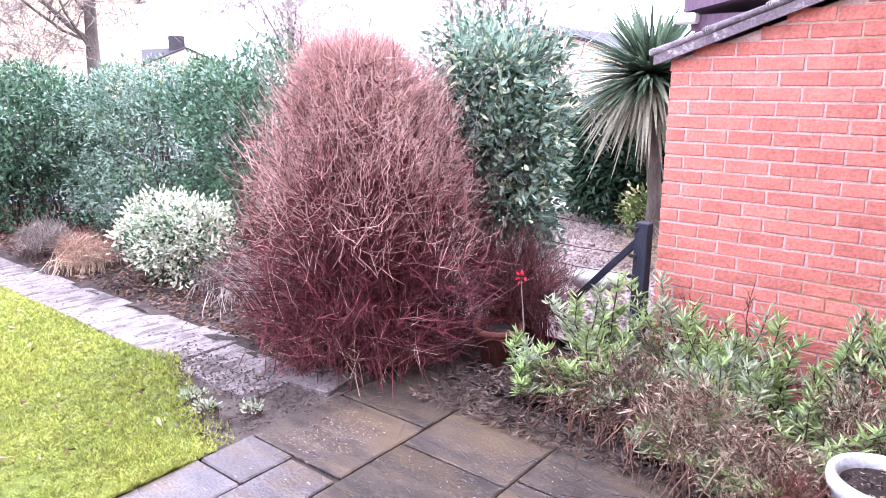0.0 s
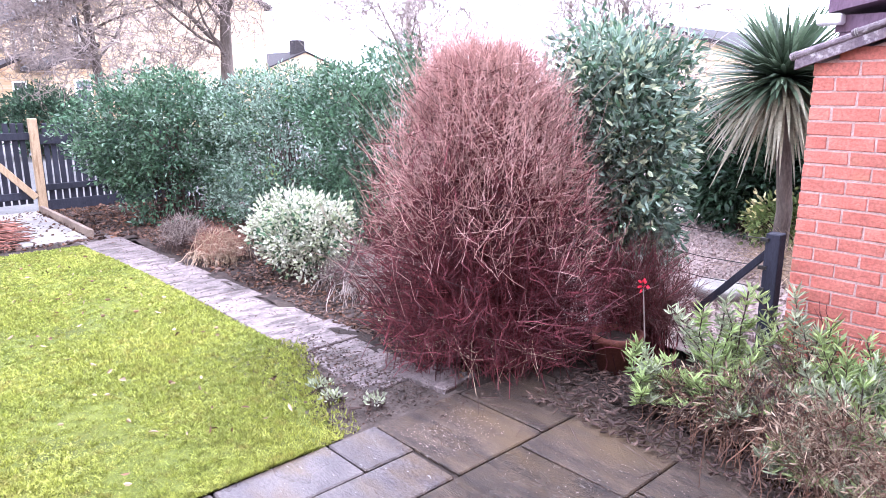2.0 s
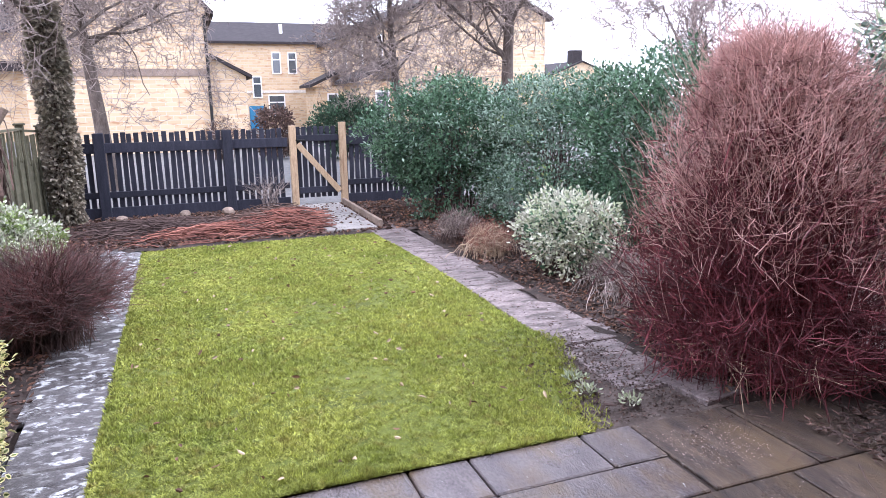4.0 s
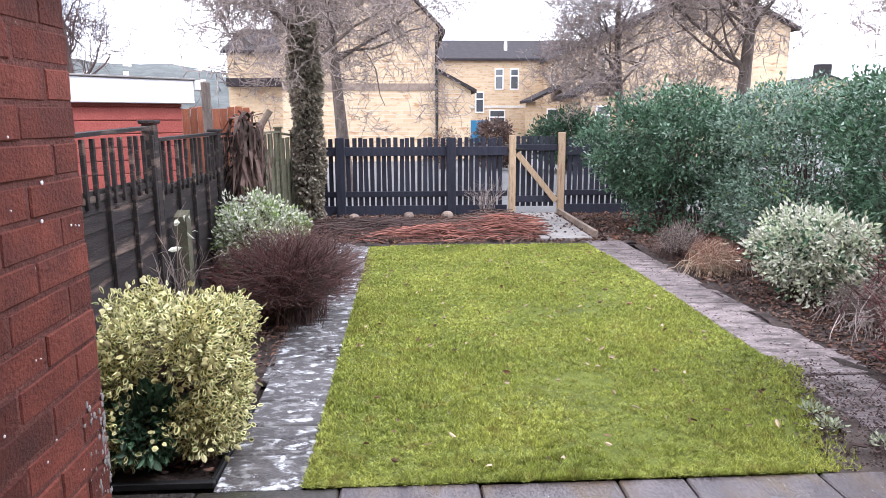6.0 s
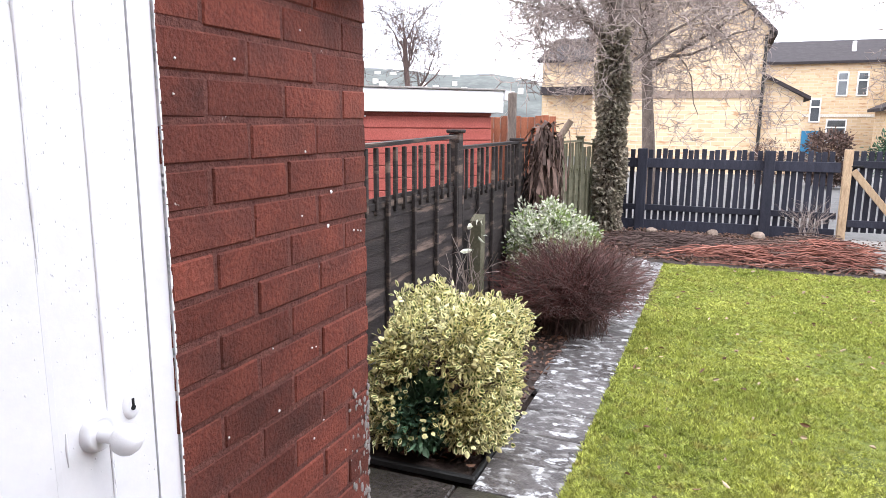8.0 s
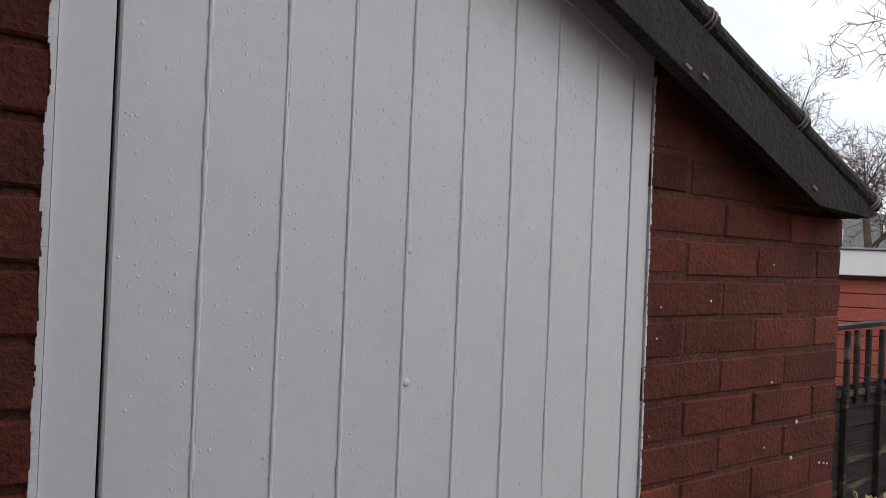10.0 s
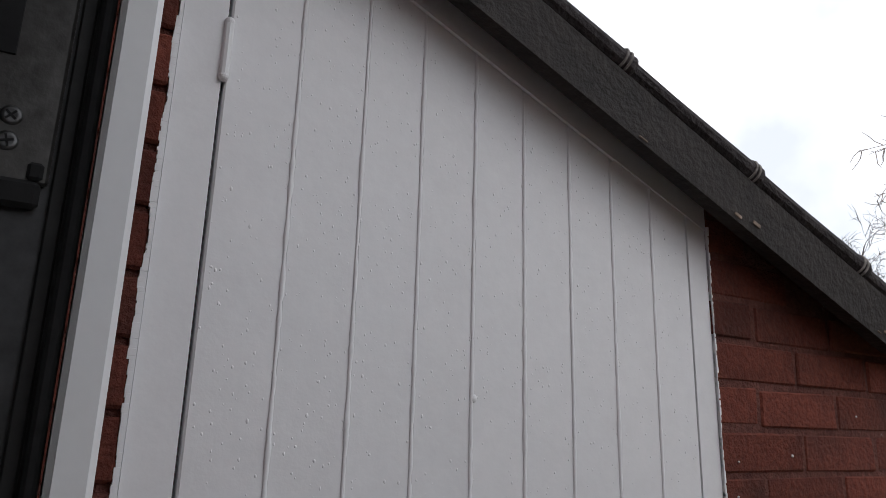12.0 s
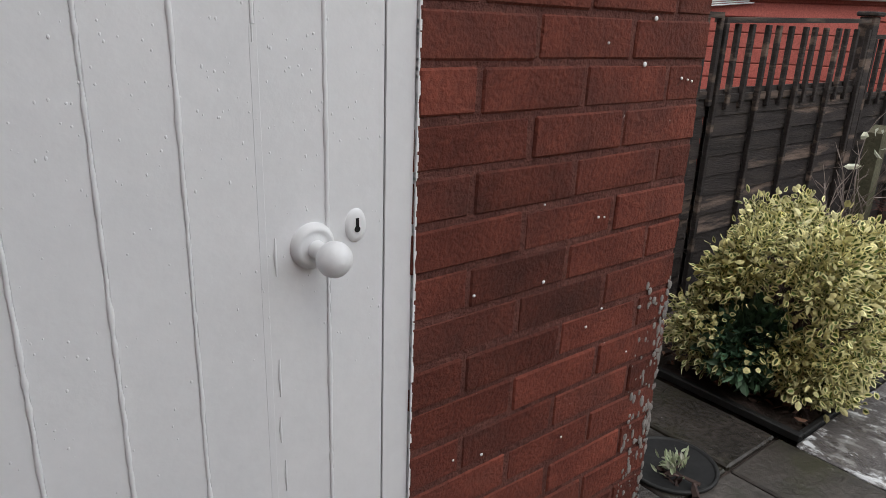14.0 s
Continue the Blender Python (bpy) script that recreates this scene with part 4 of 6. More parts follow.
def block(name, x0, y0, x1, y1, eave, apex, ridge, label):
    """A house with a pitched roof; ridge: the axis that its ridge follows."""
    h = thing(name, (0, 0, 0), label, "house")
    g = Geo().box(x0, y0, -0.05, x1, y1, eave)
    o = 0.25
    if ridge == "x":
        m = (y0 + y1) / 2
        g.add([(x0, y0, eave), (x0, y1, eave), (x0, m, apex), (x1, y0, eave), (x1, y1, eave), (x1, m, apex)], [[0, 1, 2], [3, 5, 4], [0, 2, 5, 3], [1, 4, 5, 2]])
        r = Geo()
        k = (apex - eave) / (m - y0)
        for s, yy in ((1, y0), (-1, y1)):
            r.add([(x0 - o, yy - s * o, eave - o * k + 0.02), (x1 + o, yy - s * o, eave - o * k + 0.02), (x1 + o, m, apex + 0.02), (x0 - o, m, apex + 0.02),
                   (x0 - o, yy - s * o, eave - o * k + 0.16), (x1 + o, yy - s * o, eave - o * k + 0.16), (x1 + o, m, apex + 0.18), (x0 - o, m, apex + 0.18)],
                  [[0, 1, 2, 3], [7, 6, 5, 4], [0, 4, 5, 1], [1, 5, 6, 2], [2, 6, 7, 3], [3, 7, 4, 0]])
    else:
        m = (x0 + x1) / 2
        g.add([(x0, y0, eave), (x1, y0, eave), (m, y0, apex), (x0, y1, eave), (x1, y1, eave), (m, y1, apex)], [[0, 1, 2], [3, 5, 4], [0, 2, 5, 3], [1, 4, 5, 2]])
        r = Geo()
        k = (apex - eave) / (m - x0)
        for s, xx in ((1, x0), (-1, x1)):
            r.add([(xx - s * o, y0 - o, eave - o * k + 0.02), (xx - s * o, y1 + o, eave - o * k + 0.02), (m, y1 + o, apex + 0.02), (m, y0 - o, apex + 0.02),
                   (xx - s * o, y0 - o, eave - o * k + 0.16), (xx - s * o, y1 + o, eave - o * k + 0.16), (m, y1 + o, apex + 0.18), (m, y0 - o, apex + 0.18)],
                  [[0, 1, 2, 3], [7, 6, 5, 4], [0, 4, 5, 1], [1, 5, 6, 2], [2, 6, 7, 3], [3, 7, 4, 0]])
    part("wall", g.mesh("wall", M["buff"]), h)
    part("roof", r.mesh("roof", M["tile_far"]), h, "dark tiled roof")
    return h


hA = block("house", -34, -3.7, -24, 1.9, 4.7, 7.6, "x", "buff brick house gable with a brick band")
part("brick_band", Geo().box(-24.0, -3.7, 2.5, -23.97, 1.9, 2.75).mesh("brick_band", M["timber_old"]), hA, "reddish brick band course")
part("downpipe", Geo().tube([(-23.93, 1.84, 0), (-23.93, 1.84, 4.5)], [0.05, 0.05], 8).mesh("downpipe", M["black_plastic"]), hA, "black downpipe")
annex = part("side_wing", Geo().prism([(-33, 0.0), (-24.2, 0.0), (-24.2, 2.5), (-33, 2.5)], 1.92, 3.1).mesh("side_wing", M["buff"]), hA)
g = Geo().add([(-24.0, 1.92, 3.15), (-24.0, 3.3, 2.42), (-33, 3.3, 2.42), (-33, 1.92, 3.15), (-24.0, 1.92, 3.27), (-24.0, 3.3, 2.54), (-33, 3.3, 2.54), (-33, 1.92, 3.27)],
              [[3, 2, 1, 0], [4, 5, 6, 7], [0, 1, 5, 4], [1, 2, 6, 5], [2, 3, 7, 6], [3, 0, 4, 7]])
part("wing_roof", g.mesh("wing_roof", M["tile_far"]), hA)
part("wing_gable", Geo().add([(-24.2, 1.92, 2.5), (-24.2, 3.1, 2.5), (-24.2, 1.92, 3.16)], [[0, 1, 2]]).mesh("wing_gable", M["buff"]), hA)
hB = block("house", -50, -1.0, -42, 16, 5.0, 6.4, "y", "buff brick terrace with a long dark roof")
for y in (6.5, 7.45):
    window(hB, (-42, y, 3.2), 0.55, 1.3, "+x")
for y in (5.3,):
    window(hB, (-42, y, 1.8), 0.55, 1.3, "+x")
window(hB, (-42, 6.4, 0.7), 1.0, 1.3, "+x")
part("blue_door", Geo().box(-42.0, 4.75, 0, -41.95, 5.65, 1.35).mesh("blue_door", M["blue"]), hB, "blue painted door")
part("string_course", Geo().box(-42.0, -1.0, 2.1, -41.96, 16, 2.25).mesh("string_course", M["house_plain"]), hB)
part("vent_pipe", Geo().tube([(-43.6, 7.1, 5.4), (-43.6, 7.1, 6.25)], [0.12, 0.1], 8).mesh("vent_pipe", M["upvc"]), hB, "white roof vent pipe")
hC = block("house", -41.9, 9.25, -25.2, 15.5, 4.85, 6.4, "x", "buff brick block with dark tiled roof and porches")
for x in (-39, -35.5, -32, -28.5):
    window(hC, (x, 9.25, 3.2), 0.7, 1.2, "-y")
    window(hC, (x + 1.0, 9.25, 0.9), 1.0, 1.2, "-y")
for x, ya in ((-37.6, 7.7), (-27.8, 7.7)):
    part("porch", Geo().box(x - 1.6, ya, 0, x + 1.6, 9.23, 2.35).mesh("porch", M["buff"]), hC)
    g = Geo().add([(x - 1.9, ya - 0.3, 2.3), (x + 1.9, ya - 0.3, 2.3), (x + 1.9, 9.23, 3.15), (x - 1.9, 9.23, 3.15), (x - 1.9, ya - 0.3, 2.45), (x + 1.9, ya - 0.3, 2.45), (x + 1.9, 9.23, 3.3), (x - 1.9, 9.23, 3.3)],
                  [[3, 2, 1, 0], [4, 5, 6, 7], [0, 1, 5, 4], [1, 2, 6, 5], [2, 3, 7, 6], [3, 0, 4, 7]])
    part("porch_roof", g.mesh("porch_roof", M["tile_far"]), hC, "lean-to tiled porch roof")
    window(hC, (x + 1.6, ya + 0.9, 0.9), 0.6, 1.1, "+x")
hD = block("house", -44, -8.3, -35, -2.2, 4.8, 6.3, "y", "far buff brick house with a slate roof")
part("lower_roof", Geo().box(-35.0, -8.2, 3.1, -34.2, -4.0, 3.5).mesh("lower_roof", M["tile_far"]), hD)
hE = block("house", -17, 26, -10, 33, 2.9, 3.9, "y", "white rendered house with a grey roof")
hF = block("house", -78, 38, -66, 47, 3.6, 5.3, "x", "distant brick house with a chimney")
part("chimney", Geo().box(-67.5, 41.5, 4.8, -66.3, 42.7, 6.6).mesh("chimney", M["tile_far"]), hF)

# purple-brown neighbouring cladding above the lean-to
clad = thing("clad_dormer", (0, 0, 0), "purple-brown boarded side of a neighbouring shed", "shed")
for i in range(16):
    part("board", Geo().box(-0.06 + 0.14 * i, 5.60, 0.0, 0.075 + 0.14 * i, 5.635, 2.13, 0.006).mesh("board", M["purple"]), clad)
part("body", Geo().box(-0.07, 5.64, 0.0, 2.2, 6.55, 2.14).mesh("body", M["purple"]), clad)
part("roof_edge", Geo().prism([(-0.10, 2.16), (2.3, 2.62), (2.3, 2.72), (-0.10, 2.26)], 5.50, 6.6).mesh("roof_edge", M["purple"]), clad, "lilac painted roof edge")
part("fascia", Geo().box(-0.08, 5.585, 2.05, 2.2, 5.598, 2.15, 0.003).mesh("fascia", M["purple"]), clad)
part("gutter", Geo().box(-0.16, 5.48, 2.09, -0.02, 5.58, 2.155, 0.012).mesh("gutter", M["upvc"]), clad, "white gutter end")
wf = part("shed_window", Geo().box(0.14, 5.575, 1.60, 0.60, 5.598, 2.04, 0.006).mesh("shed_window", M["purple"]), clad)
part("pane", Geo().box(0.18, 5.566, 1.65, 0.56, 5.574, 2.0, 0.0).mesh("pane", M["house_plain"]), wf)

# wooded hill with specks of houses
def far_hill():
    V, n, m = [], 70, 8
    for i in range(n + 1):
        a = radians(92 + 70 * i / n)
        for j in range(m + 1):
            d = 380 + 40 * j
            top = 56 * math.sin(math.pi * (0.12 + 0.8 * i / n)) ** 0.7 + 5 * noise.noise((i * 0.22, 0, 0)) + 3.0 * noise.noise((i * 1.3, 3, 0)) * (j > 3)
            V.append((-math.sin(a) * d, math.cos(a) * d, -2 + max(0, top) * math.sin(math.pi / 2 * j / m)))
    idx = np.arange((n + 1) * (m + 1)).reshape(n + 1, m + 1)
    F = np.stack([idx[:-1, :-1], idx[1:, :-1], idx[1:, 1:], idx[:-1, 1:]], axis=-1).reshape(-1, 4)
    tagged(new("hill", mesh_of("hill", V, [F], [M["hill"]], smooth=False)), "wooded grey-green hillside in the distance", "hill", "", "structure")
    r = np.random.default_rng(12)
    g = Geo()
    for _ in range(130):
        a, j = radians(r.uniform(94, 150)), r.uniform(2, 6.5)
        d = 380 + 40 * j - 12
        z = 51 * math.sin(math.pi / 2 * j / m) * math.sin(math.pi * (0.12 + 0.8 * (math.degrees(a) - 92) / 70)) ** 0.7
        x, y = -math.sin(a) * d, math.cos(a) * d
        w = r.uniform(1.0, 2.6)
        g.box(x - 2, y - w, z - 2, x + 2, y + w, z + r.uniform(0.8, 2.4))
    tagged(new("hillside_houses", g.mesh("hillside_houses", M["house_plain"])), "pale specks of houses scattered over the far hillside", "houses", "", "stuff")
    P = []
    for _ in range(160):
        a = radians(r.uniform(93, 150))
        d = 380 + 40 * r.uniform(5, 8)
        P.append((-math.sin(a) * d, math.cos(a) * d, r.uniform(24, 37)))
    P = np.array(P)
    Q, D = lumpy(16, (0, 0, 0), (4, 4, 4.5), r, 0.6)
    V, F = leaves((P[:, None, :] + Q[None]).reshape(-1, 3), np.tile(D, (len(P), 1)), 2.6, 2.0, r)
    tagged(new("hill_trees", mesh_of("hill_trees", V, [F], [M["hill"]])), "dark tree crowns along the far ridge", "trees", "", "stuff")


far_hill()


# ---------------------------------------------------------------- trees
def bare_tree(at, height, radius, seed, spread=0.55, label="", first=0.3, fork=1, twigs=3.0, ivy=0.0, depth=5, mat="bark", lean=(0, 0), down=0.0, kids=(3, 5), limbs=4, reach=1.0):
    """A leafless tree: a tapered trunk and limbs that divide into ever finer twigs."""
    r = np.random.default_rng(seed)
    t = thing("tree", at, label, "tree")
    levels = [[] for _ in range(depth + 1)]

    def grow(p, d, length, rad, lev):
        k = 6 if lev < 3 else 4
        pts, rr = [np.array(p, float)], [rad]
        d = np.array(d, float)
        for i in range(1, k):
            d = d + r.normal(0, (0.03 if lev == 0 else min(0.10 + 0.05 * lev, 0.24)), 3) + np.array([0, 0, 0.05 - down * (lev > 1)])
            d /= np.linalg.norm(d)
            pts.append(pts[-1] + d * length / (k - 1))
            rr.append(rad * (1 - 0.55 * i / (k - 1)))
        levels[lev].append((np.array(pts), np.array(rr)))
        if lev == depth:
            return
        n = r.integers(kids[0], kids[1] + 1) + (limbs if lev == 0 else 0)
        for c in range(n):
            f = r.uniform(first if lev == 0 else 0.25, 1.0)
            i = min(k - 2, int(f * (k - 1)))
            q = pts[i] + (pts[i + 1] - pts[i]) * (f * (k - 1) - i)
            side = r.normal(size=3)
            side -= d * side.dot(d)
            side /= np.linalg.norm(side) + 1e-6
            nd = d * (1 - spread) + side * spread + np.array([0, 0, 0.12 if lev < 2 else 0.0])
            grow(q, nd / np.linalg.norm(nd), length * (r.uniform(0.45, 0.72) if lev < 2 else r.uniform(0.52, 0.82)) * (reach if lev == 0 else 1.0), max(rr[i] * (r.uniform(0.26, 0.42) if lev == 0 else r.uniform(0.36, 0.58)), 0.0075), lev + 1)

    grow((0, 0, -0.05), (lean[0], lean[1], 1.0), height, radius, 0)
    P, R = np.array([levels[0][0][0]]), np.array([levels[0][0][1]])
    V, F = tubes(P, R, 12)
    part("trunk", mesh_of("trunk", V, [F], [M[mat]], smooth=True), t)
    for name, lo, hi, m2 in (("limbwork", 1, 2, M[mat]), ("twigwork", 3, depth, M["twig"] if mat == "bark" else M["twig_dark"])):
        vs, fs, off = [], [], 0
        for lev in range(lo, min(hi, depth) + 1):
            P, R = np.array([a for a, b in levels[lev]]), np.array([b for a, b in levels[lev]])
            V, F = tubes(P, R, 6 if lev < 3 else 3)
            vs.append(V)
            fs.append(F + off)
            off += len(V)
        if vs:
            part(name, mesh_of(name, np.concatenate(vs), [np.concatenate(fs)], [m2]), t, "bare limbs" if lo == 1 else "fine bare twigs", "stuff")
    if ivy:
        n = 7000
        tr = levels[0][0][0]
        z = r.uniform(0, ivy, n)
        a = r.uniform(0, 6.28, n)
        cx, cy = np.interp(z, tr[:, 2], tr[:, 0]), np.interp(z, tr[:, 2], tr[:, 1])
        rad = radius * (1.0 + 0.35 * r.random(n) + 0.2 * np.sin(z * 5 + a * 2))
        P = np.stack([cx + np.cos(a) * rad, cy + np.sin(a) * rad, z], 1)
        D = np.stack([np.cos(a), np.sin(a), r.normal(-0.4, 0.6, n)], 1)
        V, F = leaves(P, D, 0.075, 0.065, r)
        part("ivy", mesh_of("ivy", V, [F], [M["ivy"]]), t, "dense brownish ivy on the trunk")
    return t


bare_tree((-9.15, -0.78, 0), 4.6, 0.145, 21, 0.68, "leafless tree with an ivy-clad trunk at the fence corner", 0.48, ivy=3.0, down=0.08, kids=(3, 4), depth=6, limbs=12, reach=0.80, lean=(0, -0.035))
bare_tree((-13.5, -0.54, 0), 3.9, 0.16, 5, 0.80, "slender leafless tree behind the picket fence", 0.58, down=0.10, kids=(3, 4), depth=6, limbs=10, reach=0.95, lean=(0, -0.07))
bare_tree((-14.7, 5.9, 0), 4.2, 0.13, 8, 0.74, "leafless tree in front of the brick block", 0.42, down=0.07, kids=(3, 4), depth=6, limbs=8, reach=0.85)
bare_tree((-12.2, 7.4, 0), 4.4, 0.17, 11, 0.72, "large forked leafless tree behind the hedge", 0.40, down=0.06, kids=(3, 4), depth=6, limbs=8, reach=0.95)
bare_tree((-8.2, 9.2, 0), 4.0, 0.08, 14, 0.55, "thin leafless tree behind the hedge", 0.35, lean=(-0.1, 0.05), limbs=8, reach=0.6)
bare_tree((-4.9, 9.4, 0), 3.0, 0.05, 15, 0.5, "thin upright leafless shrub behind the red stems", 0.2, depth=4, limbs=10, reach=0.7)
bare_tree((-3.7, 8.6, 0), 2.8, 0.045, 16, 0.5, "thin upright leafless shrub behind the red stems", 0.2, depth=4, limbs=10, reach=0.7)
bare_tree((-21.2, -9.6, 0), 4.6, 0.16, 17, 0.55, "bare tree beyond the red shed", 0.45, limbs=8, reach=0.6, kids=(3, 4), mat="twig_dark")
bare_tree((-19.9, -12.0, 0), 6.0, 0.18, 18, 0.50, "tall bare tree beyond the red shed", 0.35, limbs=9, reach=0.5, kids=(3, 4), mat="twig_dark")
bare_tree((-19.1, -12.9, 0), 5.4, 0.17, 19, 0.50, "tall bare tree beyond the red shed", 0.35, limbs=9, reach=0.5, kids=(3, 4), mat="twig_dark")


# ---------------------------------------------------------------- shrubs
def stems(n, base, spread_base, tips, rng2, r0, r1, k=6, bow=0.25, wobble=0.012):
    """Paths from near base to the tips, bowing upward first."""
    A = np.array(base) + np.concatenate([rng2.normal(0, spread_base, (n, 2)), np.zeros((n, 1))], 1)
    u = np.linspace(0, 1, k)[None, :, None]
    B = tips[:, None, :]
    A = A[:, None, :]
    P = A + (B - A) * u
    side = np.sin(u * np.pi) * bow * np.linalg.norm(B - A, axis=2, keepdims=True)
    P = P + side * np.array([0, 0, 0.35]) - (B - A) * np.array([1, 1, 0]) * np.sin(u * np.pi) * 0.22 * 1.0
    P += rng2.normal(0, wobble, P.shape) * (u > 0)
    R = (r0 + (r1 - r0) * np.linspace(0, 1, k))[None, :] * rng2.uniform(0.7, 1.3, (n, 1))
    return P, R


def leafy(name, at, size, n, length, width, mats, label, seed, shell=0.5, amount=0.22, low=-0.85, up=0.35, twig="twig_dark", category="shrub", nstems=60, square=1.0, mix=(0.75,), fold=0.25, out=0.6):
    """A leafy shrub: woody stems and thousands of leaves over an uneven body. at: the middle of its foot."""
    r = np.random.default_rng(seed)
    t = thing(name, at, label, category)
    c = (0, 0, size[2])
    per = 14
    C, CD = lumpy(n // per, c, size, r, shell, 6, amount, low, square)
    P = np.repeat(C, per, 0) + r.normal(0, length * 0.75, (len(C) * per, 3)) - np.repeat(CD, per, 0) * length * 0.5
    D = np.repeat(CD, per, 0)
    P[:, 2] = np.maximum(P[:, 2], 0.02 + 0.05 * r.random(len(P)))
    D = D * out * 0.5 + unit(P - np.repeat(C - CD * length * 0.6, per, 0)) * 0.8 + r.normal(0, 0.4, D.shape) + np.array([0, 0, up * 0.3])
    V, F = leaves(P, D, length, width, r, fold)
    pick = np.repeat(r.random(len(C)), per) * 0.7 + 0.3 * r.random(len(P))
    idx = np.zeros(len(P), int)
    for i, lim in enumerate(mix):
        idx[pick > lim] = i + 1
    part("foliage", mesh_of("foliage", V, [F], mats, np.repeat(idx, 2)), t, kind="stuff")
    T, _ = lumpy(nstems, c, [s * 0.85 for s in size], r, 0.4, low=-0.3)
    SP, SR = stems(len(T), (0, 0, 0), 0.05 + 0.12 * min(size[0], size[1]), T, r, 0.011, 0.003)
    V, F = tubes(SP, SR, 4)
    part("stemwood", mesh_of("stemwood", V, [F], [M[twig]]), t, kind="stuff")
    return t


leafy("hedge_shrub", (-7.75, 4.45, 0), (0.95, 1.25, 1.0), 26000, 0.060, 0.030, [M["hedge_leaf"], M["hedge_grey"]], "dense dark evergreen shrub beside the gate", 31, 0.4, 0.32)
leafy("hedge_shrub", (-6.15, 5.3, 0), (1.1, 1.0, 1.0), 26000, 0.050, 0.026, [M["hedge_grey"], M["hedge_leaf"], M["hedge_tip"]], "clipped grey-green evergreen hedge shrub", 32, 0.5, 0.2, mix=(0.6, 0.9), square=0.75)
leafy("hedge_shrub", (-4.45, 5.5, 0), (1.0, 0.85, 1.04), 20000, 0.056, 0.028, [M["hedge_leaf"], M["hedge_grey"]], "dark evergreen hedge shrub behind the border", 33, 0.45, 0.25, square=0.8)
leafy("tall_evergreen_shrub", (-1.27, 5.15, 0.36), (0.50, 0.47, 0.91), 15000, 0.072, 0.030, [M["hedge_leaf"], M["hedge_grey"], M["hebe_grey"]], "tall grey-green evergreen shrub with pale leaf backs", 34, 0.4, 0.20, mix=(0.30, 0.76), square=0.85)
leafy("dark_shrub", (-2.0, 9.1, 0), (1.15, 0.6, 0.80), 16000, 0.11, 0.055, [M["shrub_dark"], M["hedge_leaf"]], "dark glossy evergreen shrub across the gravel", 35, 0.5, 0.2)
leafy("dark_shrub", (-0.6, 9.2, 0), (0.9, 0.6, 0.85), 12000, 0.11, 0.055, [M["shrub_dark"], M["hedge_leaf"]], "dark glossy evergreen shrub across the gravel", 36, 0.5, 0.2)
leafy("yellow_shrub", (-1.35, 8.5, 0), (0.38, 0.35, 0.30), 1500, 0.08, 0.04, [M["hedge_tip"], M["euonymus_edge"]], "low yellow-green shrub on the gravel", 37, 0.4)
leafy("dark_shrub", (-18.5, 5.4, 0), (1.1, 1.1, 0.9), 7000, 0.12, 0.05, [M["shrub_dark"], M["hedge_leaf"]], "dark rounded shrub beyond the fence", 38, 0.5, 0.2)
leafy("pale_variegated_shrub", (-3.95, 4.15, 0), (0.50, 0.42, 0.39), 8500, 0.046, 0.027, [M["pale_leaf"], M["hebe_grey"], M["hedge_leaf"]], "cream and green variegated shrub in the border", 39, 0.5, 0.45, mix=(0.52, 0.72))
leafy("pale_variegated_shrub", (-4.75, -0.62, 0), (0.45, 0.45, 0.44), 8000, 0.040, 0.024, [M["pale_leaf"], M["hebe_grey"], M["hedge_tip"]], "cream and green variegated shrub by the fence", 40, 0.5, 0.14, mix=(0.45, 0.66))
leafy("brown_hedge", (-19.5, 3.4, 0), (0.5, 0.55, 0.75), 3500, 0.09, 0.05, [M["litter"]], "square brown beech hedge beyond the fence", 41, 0.6, 0.05, square=0.6)
leafy("brown_hedge", (-19.5, 1.9, 0), (0.6, 0.8, 0.62), 2500, 0.06, 0.02, [M["litter"]], "reddish bare bush beyond the fence", 42, 0.3, 0.2)


